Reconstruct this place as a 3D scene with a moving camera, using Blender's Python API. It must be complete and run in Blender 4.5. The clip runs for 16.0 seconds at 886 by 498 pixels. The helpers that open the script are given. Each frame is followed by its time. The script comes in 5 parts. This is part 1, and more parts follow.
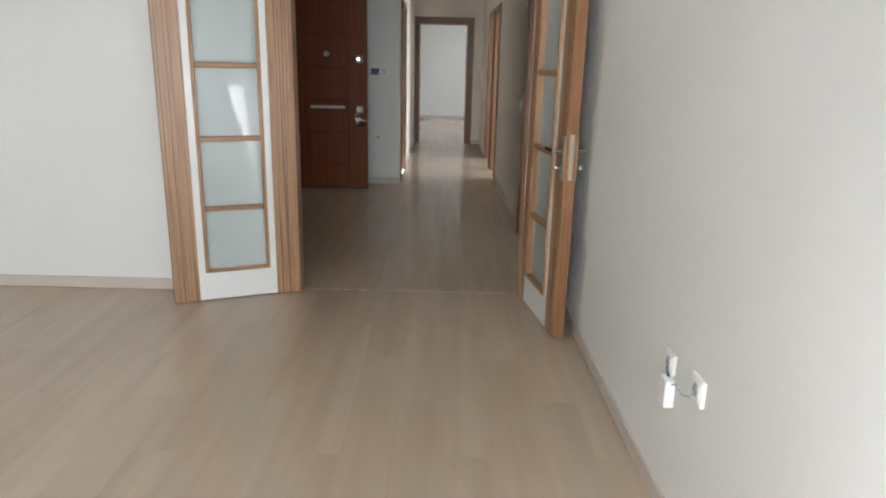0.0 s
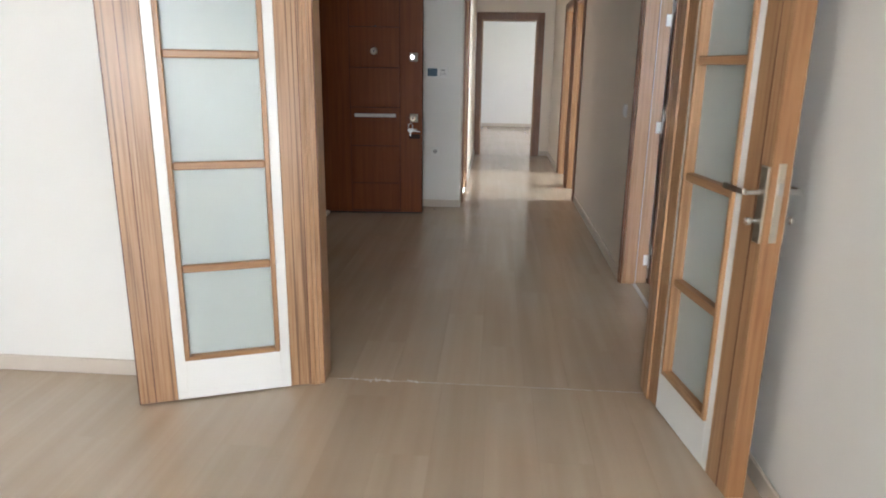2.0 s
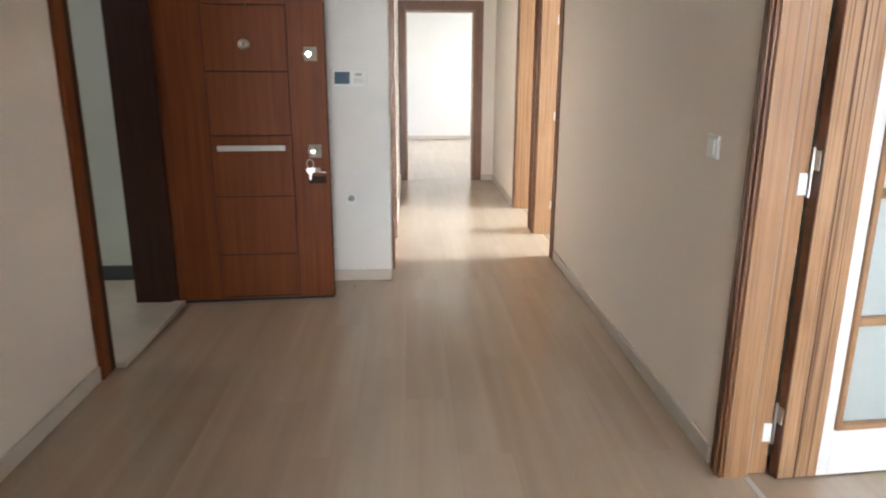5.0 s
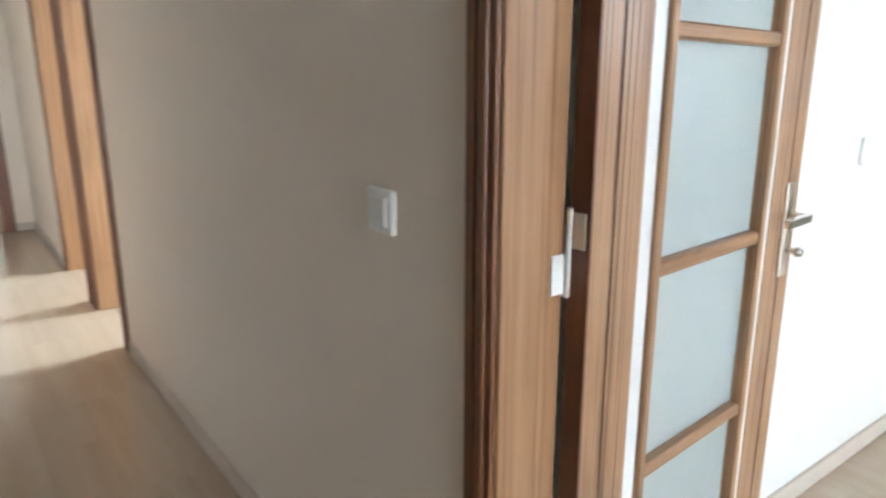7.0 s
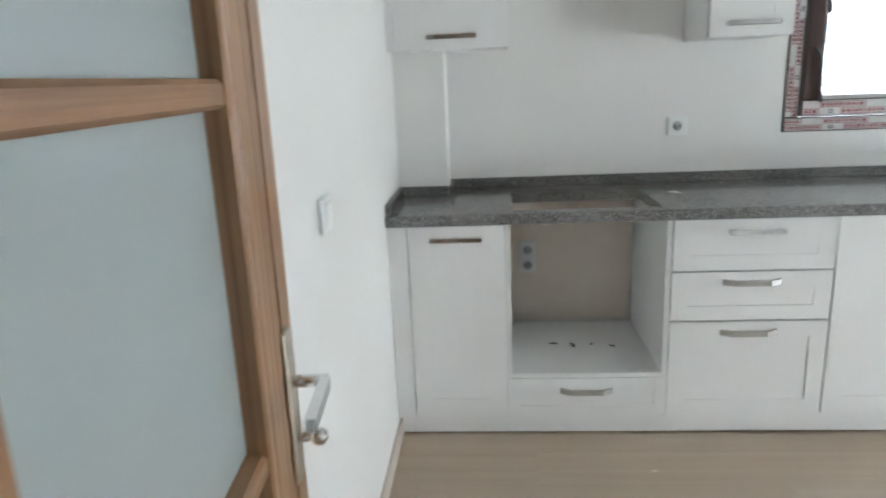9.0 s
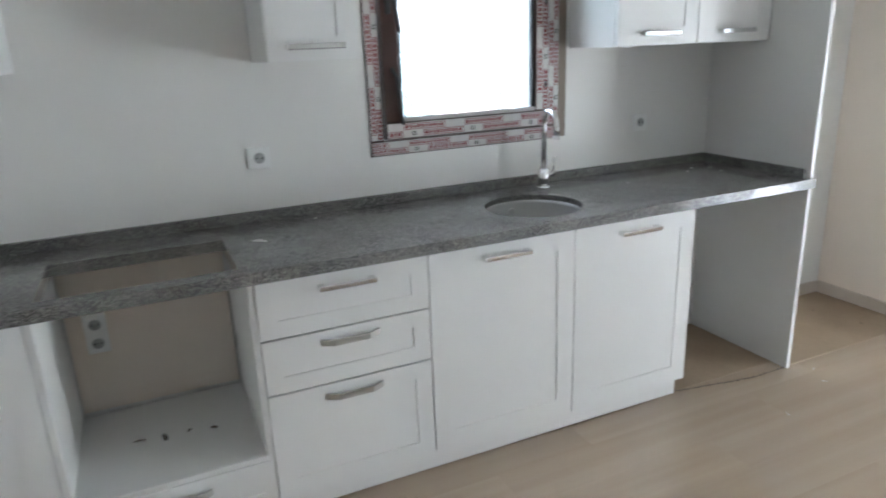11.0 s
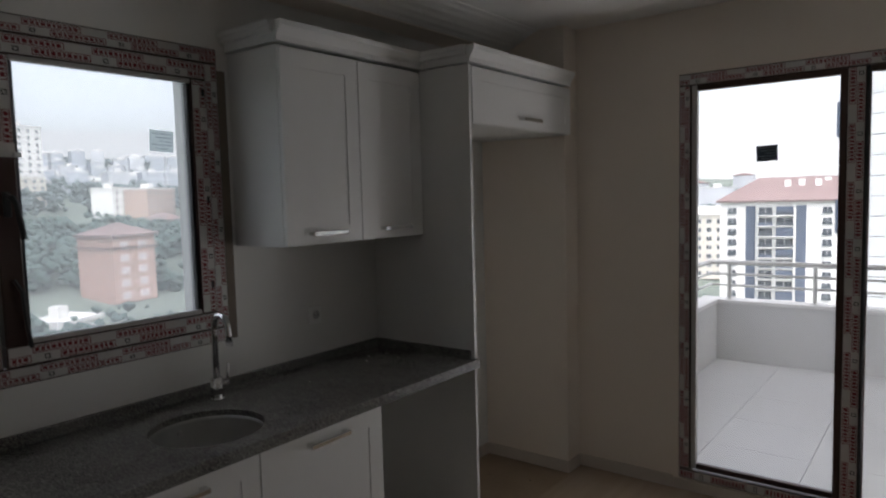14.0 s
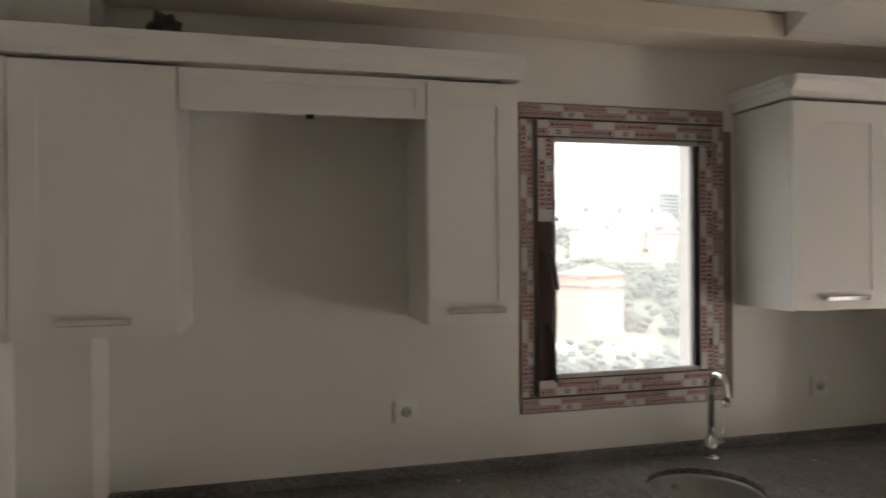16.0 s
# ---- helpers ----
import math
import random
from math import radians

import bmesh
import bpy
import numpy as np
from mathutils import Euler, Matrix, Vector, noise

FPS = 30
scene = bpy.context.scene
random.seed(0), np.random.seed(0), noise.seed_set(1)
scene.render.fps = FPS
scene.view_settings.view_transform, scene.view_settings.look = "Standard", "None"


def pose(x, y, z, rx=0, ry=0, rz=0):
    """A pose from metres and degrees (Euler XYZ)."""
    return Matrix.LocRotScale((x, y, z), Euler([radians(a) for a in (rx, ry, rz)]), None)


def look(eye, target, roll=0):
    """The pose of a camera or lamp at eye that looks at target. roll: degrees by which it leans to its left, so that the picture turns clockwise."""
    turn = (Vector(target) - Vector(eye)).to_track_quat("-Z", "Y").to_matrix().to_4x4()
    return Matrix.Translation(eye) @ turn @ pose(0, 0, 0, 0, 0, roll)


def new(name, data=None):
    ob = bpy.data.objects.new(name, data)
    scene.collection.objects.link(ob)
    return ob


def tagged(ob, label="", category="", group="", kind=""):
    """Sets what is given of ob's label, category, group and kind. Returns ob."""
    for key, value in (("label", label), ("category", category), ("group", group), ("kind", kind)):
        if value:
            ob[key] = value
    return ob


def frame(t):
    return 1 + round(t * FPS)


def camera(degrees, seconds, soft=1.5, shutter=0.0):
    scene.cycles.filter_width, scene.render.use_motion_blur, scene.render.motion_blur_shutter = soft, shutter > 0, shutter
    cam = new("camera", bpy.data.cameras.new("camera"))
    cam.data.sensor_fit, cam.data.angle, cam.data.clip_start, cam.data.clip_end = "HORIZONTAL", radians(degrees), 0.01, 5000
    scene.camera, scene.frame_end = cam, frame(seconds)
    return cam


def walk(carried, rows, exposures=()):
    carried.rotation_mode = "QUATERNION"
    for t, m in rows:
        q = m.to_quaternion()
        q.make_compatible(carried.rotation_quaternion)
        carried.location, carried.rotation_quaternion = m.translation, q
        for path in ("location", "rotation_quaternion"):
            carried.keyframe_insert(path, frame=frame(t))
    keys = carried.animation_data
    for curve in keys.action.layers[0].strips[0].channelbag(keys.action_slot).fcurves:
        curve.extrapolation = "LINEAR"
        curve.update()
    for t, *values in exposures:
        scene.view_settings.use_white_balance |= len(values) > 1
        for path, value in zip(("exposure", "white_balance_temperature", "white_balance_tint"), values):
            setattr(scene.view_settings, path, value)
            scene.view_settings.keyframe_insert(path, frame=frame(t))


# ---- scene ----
cam = camera(67.1, 16.0, soft=1.9, shutter=0.35)
PATH = [
    (0, (-0.39, 0.29, 1.428), (-0.375, 2.214, 0.884), 1.4),
    (0.5, (-0.426, 0.613, 1.399), (-0.508, 2.538, 0.86), 1.1),
    (1, (-0.47, 0.933, 1.37), (-0.584, 2.857, 0.835), 1.1),
    (1.5, (-0.498, 1.3, 1.367), (-0.632, 3.223, 0.834), 0.8),
    (2, (-0.549, 1.672, 1.342), (-0.691, 3.596, 0.814), 0.8),
    (2.5, (-0.575, 2.014, 1.326), (-0.719, 3.939, 0.802), 0.5),
    (3, (-0.613, 2.405, 1.331), (-0.749, 4.33, 0.806), 0.4),
    (3.2, (-0.649, 2.556, 1.319), (-0.775, 4.482, 0.796), 0.6),
    (5.3, (-0.741, 4.147, 1.325), (-0.539, 6.07, 0.813), -0.0),
    (5.5, (-0.72, 4.289, 1.309), (-0.432, 6.201, 0.799), -0.1),
    (6, (-0.598, 4.637, 1.321), (-0.09, 6.502, 0.809), -0.5),
    (6.5, (-0.485, 4.906, 1.303), (0.323, 6.665, 0.801), -0.4),
    (7, (-0.338, 5.152, 1.303), (0.83, 6.703, 0.824), -0.1),
    (7.5, (-0.131, 5.306, 1.299), (1.313, 6.606, 0.823), -0.3),
    (8, (0.07, 5.435, 1.322), (1.758, 6.397, 0.85), -1.0),
    (8.5, (0.245, 5.553, 1.37), (2.108, 6.102, 0.89), -2.0),
    (9, (0.409, 5.618, 1.398), (2.342, 5.76, 0.904), -2.4),
    (9.2, (0.477, 5.626, 1.408), (2.414, 5.645, 0.91), -2.4),
    (11.3, (0.891, 5.09, 1.551), (2.571, 4.18, 0.962), -2.1),
    (11.5, (0.924, 5.013, 1.546), (2.555, 4.013, 0.961), -2.0),
    (12, (0.929, 4.923, 1.554), (2.406, 3.703, 0.981), -1.7),
    (12.5, (0.948, 4.898, 1.578), (2.241, 3.481, 1.011), -1.5),
    (13, (0.974, 4.917, 1.654), (2.141, 3.388, 1.103), -0.7),
    (13.5, (0.962, 4.995, 1.653), (2.152, 3.422, 1.323), -1.4),
    (14, (1.011, 5.106, 1.693), (2.222, 3.522, 1.533), -1.5),
    (14.5, (1.019, 5.197, 1.731), (2.383, 3.735, 1.68), -1.4),
    (15, (1.029, 5.213, 1.743), (2.641, 4.029, 1.731), -1.1),
    (15.5, (1.023, 5.229, 1.739), (2.837, 4.388, 1.744), -0.9),
    (16, (1.013, 5.262, 1.752), (2.952, 4.771, 1.748), -0.5),
]
EXPOSURES = [(0, 4.8, 6300, 10), (0.5, 5.15, 6300, 10), (1.2, 5.2, 6350, 10), (2.2, 5.35, 6400, 11), (3.2, 5.55, 6450, 12), (5.3, 6.2, 6500, 11), (6.5, 6.1, 6200, 9), (7.5, 5.6, 6100, 7), (8.3, 5.2, 6250, 7), (9.2, 4.95, 6250, 9),
             (11.3, 4.6, 6150, 10), (12.0, 4.25, 6150, 10), (12.5, 3.3, 6250, 12), (13.0, 2.4, 6300, 14), (13.5, 2.0, 6600, 15), (14.0, 1.95, 6900, 16), (14.5, 2.15, 7300, 18), (15.2, 2.82, 8500, 21), (16.0, 3.25, 8400, 20)]
walk(cam, [(t, look(eye, target, roll)) for t, eye, target, roll in PATH], EXPOSURES)

# ---- light ----
SKY, SUN, ROOM = 0.15, 0.22, 0.028
world = bpy.data.worlds.new("sky")
scene.world = world
world.use_nodes = True
wn = world.node_tree
sky = wn.nodes.new("ShaderNodeTexSky")
sky.sky_type, sky.sun_disc = "NISHITA", False
sky.sun_elevation, sky.sun_rotation = radians(58), radians(299)
sky.air_density, sky.dust_density, sky.ozone_density = 1.0, 5.0, 0.6
hue = wn.nodes.new("ShaderNodeHueSaturation")
hue.inputs["Saturation"].default_value = 0.35
cast = wn.nodes.new("ShaderNodeMix")
cast.data_type, cast.blend_type = "RGBA", "MULTIPLY"
cast.inputs[0].default_value, cast.inputs[7].default_value = 1.0, (0.96, 0.99, 1.035, 1)
wn.links.new(sky.outputs[0], hue.inputs["Color"])
haze = wn.nodes.new("ShaderNodeMix")
haze.data_type, haze.blend_type = "RGBA", "LIGHTEN"
haze.inputs[0].default_value, haze.inputs[7].default_value = 1.0, (2.45, 2.48, 2.52, 1)
wn.links.new(hue.outputs[0], haze.inputs[6])
wn.links.new(haze.outputs[2], cast.inputs[6])
wn.links.new(cast.outputs[2], wn.nodes["Background"].inputs[0])
wn.nodes["Background"].inputs[1].default_value = SKY
sun = new("sun", bpy.data.lights.new("sun", "SUN"))
sun.data.energy, sun.data.angle, sun.data.color = SUN, radians(40), (1.0, 0.98, 0.95)
sun.matrix_world = look((0, 0, 0), (0.46, -0.25, -0.85))


def area_lamp(name, at, to, w, h, watts, colour=(0.95, 0.98, 1.0)):
    """An area lamp outside the view: daylight of a window or added fill."""
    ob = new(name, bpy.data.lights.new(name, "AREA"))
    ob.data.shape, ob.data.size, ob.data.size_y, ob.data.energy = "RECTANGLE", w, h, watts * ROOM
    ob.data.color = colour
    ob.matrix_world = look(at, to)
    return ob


area_lamp("daylight_living", (-0.9, -2.1, 1.45), (-1.2, 4.0, 1.1), 2.0, 1.7, 82)
# Unseen fill lamp beside the balcony door, added to brighten the cupboard fronts.
area_lamp("fill_balcony_side", (0.56, 0.5, 0.64), (2.9, 3.5, 1.9), 0.75, 0.95, 104)
area_lamp("daylight_room_a", (4.2, 9.0, 1.5), (0.4, 9.0, 0.3), 0.8, 1.2, 230, (0.82, 0.93, 1.0))
area_lamp("daylight_room_b", (4.2, 10.1, 1.5), (0.4, 10.1, 0.3), 0.9, 1.2, 210, (0.82, 0.93, 1.0))
area_lamp("daylight_end_room", (1.5, 15.2, 1.5), (-2.0, 15.4, 0.9), 2.2, 1.6, 26)
# Added fill lamp; the stairwell walls have no window.
area_lamp("fill_stairs", (-4.1, 6.9, 1.8), (-2.3, 7.2, 1.0), 0.8, 1.0, 6)

# ---- materials ----
def nodes(name):
    m = bpy.data.materials.new(name)
    m.use_nodes = True
    nt = m.node_tree
    return m, nt, nt.nodes["Principled BSDF"]


def noise_node(nt, vec, scale, detail=4.0, rough=0.55):
    n = nt.nodes.new("ShaderNodeTexNoise")
    n.inputs["Scale"].default_value, n.inputs["Detail"].default_value, n.inputs["Roughness"].default_value = scale, detail, rough
    if vec is not None:
        nt.links.new(vec, n.inputs["Vector"])
    return n.outputs[0]


def ramp(nt, fac, stops):
    r = nt.nodes.new("ShaderNodeValToRGB")
    el = r.color_ramp.elements
    while len(el) < len(stops):
        el.new(0.5)
    for e, (p, c) in zip(el, stops):
        e.position, e.color = p, (*c, 1)
    nt.links.new(fac, r.inputs[0])
    return r.outputs[0]


def mixed(nt, fac, a, b, blend="MIX"):
    n = nt.nodes.new("ShaderNodeMix")
    n.data_type, n.blend_type = "RGBA", blend
    for k, v in ((0, fac), (6, a), (7, b)):
        if isinstance(v, (int, float)):
            n.inputs[k].default_value = v
        elif isinstance(v, tuple):
            n.inputs[k].default_value = (*v, 1)
        else:
            nt.links.new(v, n.inputs[k])
    return n.outputs[2]


def bumped(nt, bsdf, height, strength, dist=0.002):
    b = nt.nodes.new("ShaderNodeBump")
    b.inputs["Strength"].default_value, b.inputs["Distance"].default_value = strength, dist
    nt.links.new(height, b.inputs["Height"])
    nt.links.new(b.outputs[0], bsdf.inputs["Normal"])


def coords(nt, kind="Object"):
    return nt.nodes.new("ShaderNodeTexCoord").outputs[kind]


def scaled(nt, vec, s):
    m = nt.nodes.new("ShaderNodeMapping")
    m.inputs["Scale"].default_value = s
    nt.links.new(vec, m.inputs["Vector"])
    return m.outputs[0]


def surface(name, col, rough=0.6, var=0.06, big=1.3, fine=55.0, bump=0.15, metal=0.0, dist=0.002):
    """A plain surface with uneven tone at two scales and a fine relief."""
    m, nt, b = nodes(name)
    v = coords(nt)
    lo = tuple(c * (1 - var) for c in col)
    hi = tuple(min(1.0, c * (1 + var * 0.6)) for c in col)
    c1 = ramp(nt, noise_node(nt, v, big), [(0.3, lo), (0.7, hi)])
    f = noise_node(nt, v, fine, 3)
    c2 = mixed(nt, var * 1.2, c1, ramp(nt, f, [(0.35, tuple(c * 0.8 for c in col)), (0.65, hi)]))
    nt.links.new(c2, b.inputs["Base Color"])
    b.inputs["Metallic"].default_value = metal
    rr = nt.nodes.new("ShaderNodeMapRange")
    rr.inputs[3].default_value, rr.inputs[4].default_value = max(0.02, rough - 0.07), min(1, rough + 0.07)
    nt.links.new(noise_node(nt, v, big * 4), rr.inputs[0])
    nt.links.new(rr.outputs[0], b.inputs["Roughness"])
    if bump:
        bumped(nt, b, f, bump, dist)
    return m


def timber(name, tones, axis=2, rough=0.38, freq=30.0, wobble=2.5, veins=0.0, coat=0.15, gloss=0.5):
    """Wood veneer whose grain runs along one axis of the object; veins sets how dark its thin stripes are."""
    m, nt, b = nodes(name)
    s = [freq, freq, freq]
    s[axis] = freq * 0.035
    v = scaled(nt, coords(nt), tuple(s))
    wide = noise_node(nt, scaled(nt, coords(nt), tuple(q * 0.22 for q in s)), 1.0, 3)
    grain = noise_node(nt, v, wobble, 7, 0.62)
    c = ramp(nt, grain, [(0.30, tones[0]), (0.47, tones[1]), (0.70, tones[2])])
    c = mixed(nt, ramp(nt, wide, [(0.35, (0, 0, 0)), (0.7, (0.5, 0.5, 0.5))]), c, tones[1])
    if veins:
        q = [95.0, 95.0, 95.0]
        q[axis] = 0.8
        line = noise_node(nt, scaled(nt, coords(nt), tuple(q)), 1.0, 2.0, 0.4)
        dark = ramp(nt, line, [(0.34, (veins, veins, veins)), (0.46, (0, 0, 0))])
        c = mixed(nt, dark, c, tuple(t * 0.62 for t in tones[0]))
    nt.links.new(c, b.inputs["Base Color"])
    b.inputs["Roughness"].default_value = rough
    b.inputs["Specular IOR Level"].default_value = gloss
    b.inputs["Coat Weight"].default_value = coat
    b.inputs["Coat Roughness"].default_value = 0.2
    bumped(nt, b, grain, 0.12, 0.001)
    return m


def laminate():
    m, nt, b = nodes("laminate")
    geo = nt.nodes.new("ShaderNodeNewGeometry").outputs["Position"]
    rnd = nt.nodes.new("ShaderNodeObjectInfo").outputs["Random"]
    off = nt.nodes.new("ShaderNodeVectorMath")
    off.operation = "MULTIPLY_ADD"
    comb = nt.nodes.new("ShaderNodeCombineXYZ")
    for k in range(3):
        nt.links.new(rnd, comb.inputs[k])
    nt.links.new(comb.outputs[0], off.inputs[0])
    off.inputs[1].default_value = (7, 31, 0)
    nt.links.new(geo, off.inputs[2])
    grain = noise_node(nt, scaled(nt, off.outputs[0], (22, 0.7, 1)), 1.2, 4, 0.5)
    cloud = noise_node(nt, scaled(nt, off.outputs[0], (11.0, 0.42, 1)), 1.0, 2)
    dirt = noise_node(nt, geo, 1.7, 5)
    c = ramp(nt, grain, [(0.25, (0.50, 0.388, 0.287)), (0.5, (0.518, 0.41, 0.308)), (0.75, (0.53, 0.424, 0.322))])
    c = mixed(nt, ramp(nt, cloud, [(0.3, (0.0, 0.0, 0.0)), (0.7, (0.9, 0.9, 0.9))]), c, (0.452, 0.348, 0.256))
    tone = nt.nodes.new("ShaderNodeMapRange")
    tone.inputs[3].default_value, tone.inputs[4].default_value = 0.965, 1.03
    nt.links.new(rnd, tone.inputs[0])
    c = mixed(nt, 1.0, c, tone.outputs[0], "MULTIPLY")
    c = mixed(nt, ramp(nt, dirt, [(0.45, (0, 0, 0)), (0.8, (0.22, 0.22, 0.22))]), c, (0.5, 0.46, 0.42))
    nt.links.new(c, b.inputs["Base Color"])
    rr = nt.nodes.new("ShaderNodeMapRange")
    rr.inputs[3].default_value, rr.inputs[4].default_value = 0.12, 0.24
    nt.links.new(dirt, rr.inputs[0])
    nt.links.new(rr.outputs[0], b.inputs["Roughness"])
    bumped(nt, b, grain, 0.04, 0.001)
    b.inputs["Specular IOR Level"].default_value = 0.95
    return m


def granite():
    m, nt, b = nodes("granite")
    v = coords(nt)
    vor = nt.nodes.new("ShaderNodeTexVoronoi")
    vor.inputs["Scale"].default_value = 260
    nt.links.new(v, vor.inputs["Vector"])
    sep = nt.nodes.new("ShaderNodeSeparateColor")
    nt.links.new(vor.outputs["Color"], sep.inputs[0])
    c = ramp(nt, sep.outputs[0], [(0.0, (0.032, 0.032, 0.033)), (0.3, (0.08, 0.079, 0.077)), (0.6, (0.155, 0.15, 0.143)), (1.0, (0.30, 0.29, 0.275))])
    # Pale patches are dust, and also sheen put into the colour.
    pale_veil = noise_node(nt, v, 5, 5)
    c = mixed(nt, ramp(nt, pale_veil, [(0.35, (0.05, 0.05, 0.05)), (0.75, (0.45, 0.45, 0.45))]), c, (0.34, 0.333, 0.32))
    nt.links.new(c, b.inputs["Base Color"])
    rr = nt.nodes.new("ShaderNodeMapRange")
    rr.inputs[3].default_value, rr.inputs[4].default_value = 0.09, 0.19
    nt.links.new(pale_veil, rr.inputs[0])
    nt.links.new(rr.outputs[0], b.inputs["Roughness"])
    return m


def hazed_glass(name, pale_veil, tint):
    """Window glass; a pale veil adds outdoor haze and tint dims the view."""
    m, nt, b = nodes(name)
    b.inputs["Transmission Weight"].default_value = 1.0
    b.inputs["Roughness"].default_value = 0.0
    b.inputs["IOR"].default_value = 1.05
    b.inputs["Base Color"].default_value = (*tint, 1)
    veil = nt.nodes.new("ShaderNodeBsdfTranslucent")
    veil.inputs["Color"].default_value = (0.88, 0.9, 0.92, 1)
    mx = nt.nodes.new("ShaderNodeMixShader")
    rr = nt.nodes.new("ShaderNodeMapRange")
    rr.inputs[3].default_value, rr.inputs[4].default_value = pale_veil * 0.75, pale_veil * 1.25
    nt.links.new(noise_node(nt, coords(nt), 2.5, 5), rr.inputs[0])
    nt.links.new(rr.outputs[0], mx.inputs[0])
    nt.links.new(b.outputs[0], mx.inputs[1])
    nt.links.new(veil.outputs[0], mx.inputs[2])
    nt.links.new(mx.outputs[0], nt.nodes["Material Output"].inputs["Surface"])
    return m


def thin_paper(name, col):
    m, nt, b = nodes(name)
    b.inputs["Base Color"].default_value = (*col, 1)
    b.inputs["Roughness"].default_value = 0.7
    tr = nt.nodes.new("ShaderNodeBsdfTranslucent")
    nt.links.new(ramp(nt, noise_node(nt, coords(nt), 40), [(0.3, tuple(c * 0.9 for c in col)), (0.7, col)]), tr.inputs["Color"])
    mx = nt.nodes.new("ShaderNodeMixShader")
    mx.inputs[0].default_value = 0.85
    nt.links.new(b.outputs[0], mx.inputs[1])
    nt.links.new(tr.outputs[0], mx.inputs[2])
    nt.links.new(mx.outputs[0], nt.nodes["Material Output"].inputs["Surface"])
    return m


def frosted_glass():
    m, nt, b = nodes("frosted_glass")
    f = noise_node(nt, coords(nt), 3.0, 3)
    nt.links.new(ramp(nt, f, [(0.3, (0.595, 0.67, 0.66)), (0.7, (0.64, 0.705, 0.695))]), b.inputs["Base Color"])
    b.inputs["Roughness"].default_value = 0.35
    b.inputs["Transmission Weight"].default_value = 0.35
    b.inputs["Coat Weight"].default_value = 0.35
    b.inputs["Coat Roughness"].default_value = 0.02
    return m


WALL = surface("wall_paint", (0.795, 0.783, 0.755), 0.75, 0.03, 0.8, 140, 0.06, dist=0.001)
CREAMWALL = surface("cream_wall_paint", (0.83, 0.745, 0.655), 0.75, 0.03, 0.8, 140, 0.06, dist=0.001)
CEIL = surface("ceiling_paint", (0.80, 0.785, 0.755), 0.85, 0.03, 0.9, 90, 0.05)
SKIRT = surface("skirting_foil", (0.60, 0.525, 0.455), 0.5, 0.05, 3, 60, 0.05)
FLOOR = laminate()
SUBFLOOR = surface("screed", (0.24, 0.2, 0.165), 0.9, 0.15, 3, 40, 0.3)
ZEBRANO = timber("zebrano_veneer", [(0.21, 0.10, 0.046), (0.375, 0.21, 0.108), (0.47, 0.29, 0.165)], 2, 0.36, 30, veins=0.85)
OAK = timber("light_walnut_veneer", [(0.27, 0.13, 0.058), (0.37, 0.2, 0.098), (0.45, 0.27, 0.145)], 2, 0.36, 30, veins=0.5)
OAK_X = timber("light_walnut_veneer_across", [(0.24, 0.11, 0.047), (0.35, 0.185, 0.088), (0.43, 0.25, 0.13)], 0, 0.36, 34, veins=0.3)
EDGEWOOD = timber("brown_edge_veneer", [(0.18, 0.075, 0.028), (0.26, 0.122, 0.05), (0.32, 0.16, 0.072)], 2, 0.4, 30)
DARKWOOD = timber("dark_edge_banding", [(0.075, 0.022, 0.009), (0.105, 0.032, 0.013), (0.14, 0.046, 0.019)], 2, 0.4, 26)
TRIM = timber("casing_veneer", [(0.12, 0.043, 0.017), (0.18, 0.072, 0.031), (0.24, 0.105, 0.048)], 2, 0.38, 34)
CHERRY = timber("cherry_veneer", [(0.115, 0.026, 0.004), (0.165, 0.039, 0.006), (0.21, 0.055, 0.009)], 2, 0.5, 14, coat=0.0, gloss=0.25)
CHERRY_DARK = timber("dark_cherry_veneer", [(0.02, 0.0065, 0.003), (0.032, 0.01, 0.0045), (0.043, 0.014, 0.006)], 2, 0.55, 18, coat=0.0, gloss=0.2)
GROOVE = surface("groove_shadow_paint", (0.02, 0.01, 0.007), 0.8, 0.05, 3, 40, 0)
WHITE = surface("white_lacquer", (0.80, 0.80, 0.785), 0.35, 0.02, 2, 70, 0.02)
CABINET = surface("white_cabinet_foil", (0.82, 0.815, 0.80), 0.38, 0.025, 1.5, 120, 0.04, dist=0.001)
CARCASS = surface("white_melamine", (0.76, 0.755, 0.735), 0.5, 0.03, 2, 90, 0.02)
PLASTIC = surface("white_plastic", (0.82, 0.82, 0.80), 0.35, 0.02, 4, 60, 0)
GREYPLASTIC = surface("grey_plastic", (0.45, 0.45, 0.44), 0.45, 0.04, 6, 60, 0)
DARK = surface("dark_plastic", (0.03, 0.03, 0.032), 0.5, 0.1, 6, 60, 0)
SCREEN = surface("blue_grey_screen", (0.10, 0.16, 0.22), 0.1, 0.1, 9, 60, 0)
CHROME = surface("chrome", (0.74, 0.74, 0.73), 0.09, 0.03, 8, 90, 0.02, 1.0)
STEEL = surface("brushed_steel", (0.56, 0.55, 0.53), 0.36, 0.05, 9, 160, 0.05, 1.0)
SINKSTEEL = surface("matt_sink_steel", (0.40, 0.40, 0.39), 0.5, 0.05, 9, 160, 0.05, 1.0)
PALEPLATE = surface("pale_cream_enamel", (0.36, 0.32, 0.24), 0.5, 0.06, 9, 90, 0.02)
BRASS = surface("satin_nickel", (0.60, 0.55, 0.47), 0.33, 0.05, 9, 90, 0.02, 1.0)
GRANITE = granite()
GLASS = hazed_glass("hazed_window_glass", 0.19, (0.60, 0.64, 0.665))
DOORGLASS = hazed_glass("hazed_door_glass", 0.07, (0.84, 0.87, 0.89))
FROST = frosted_glass()
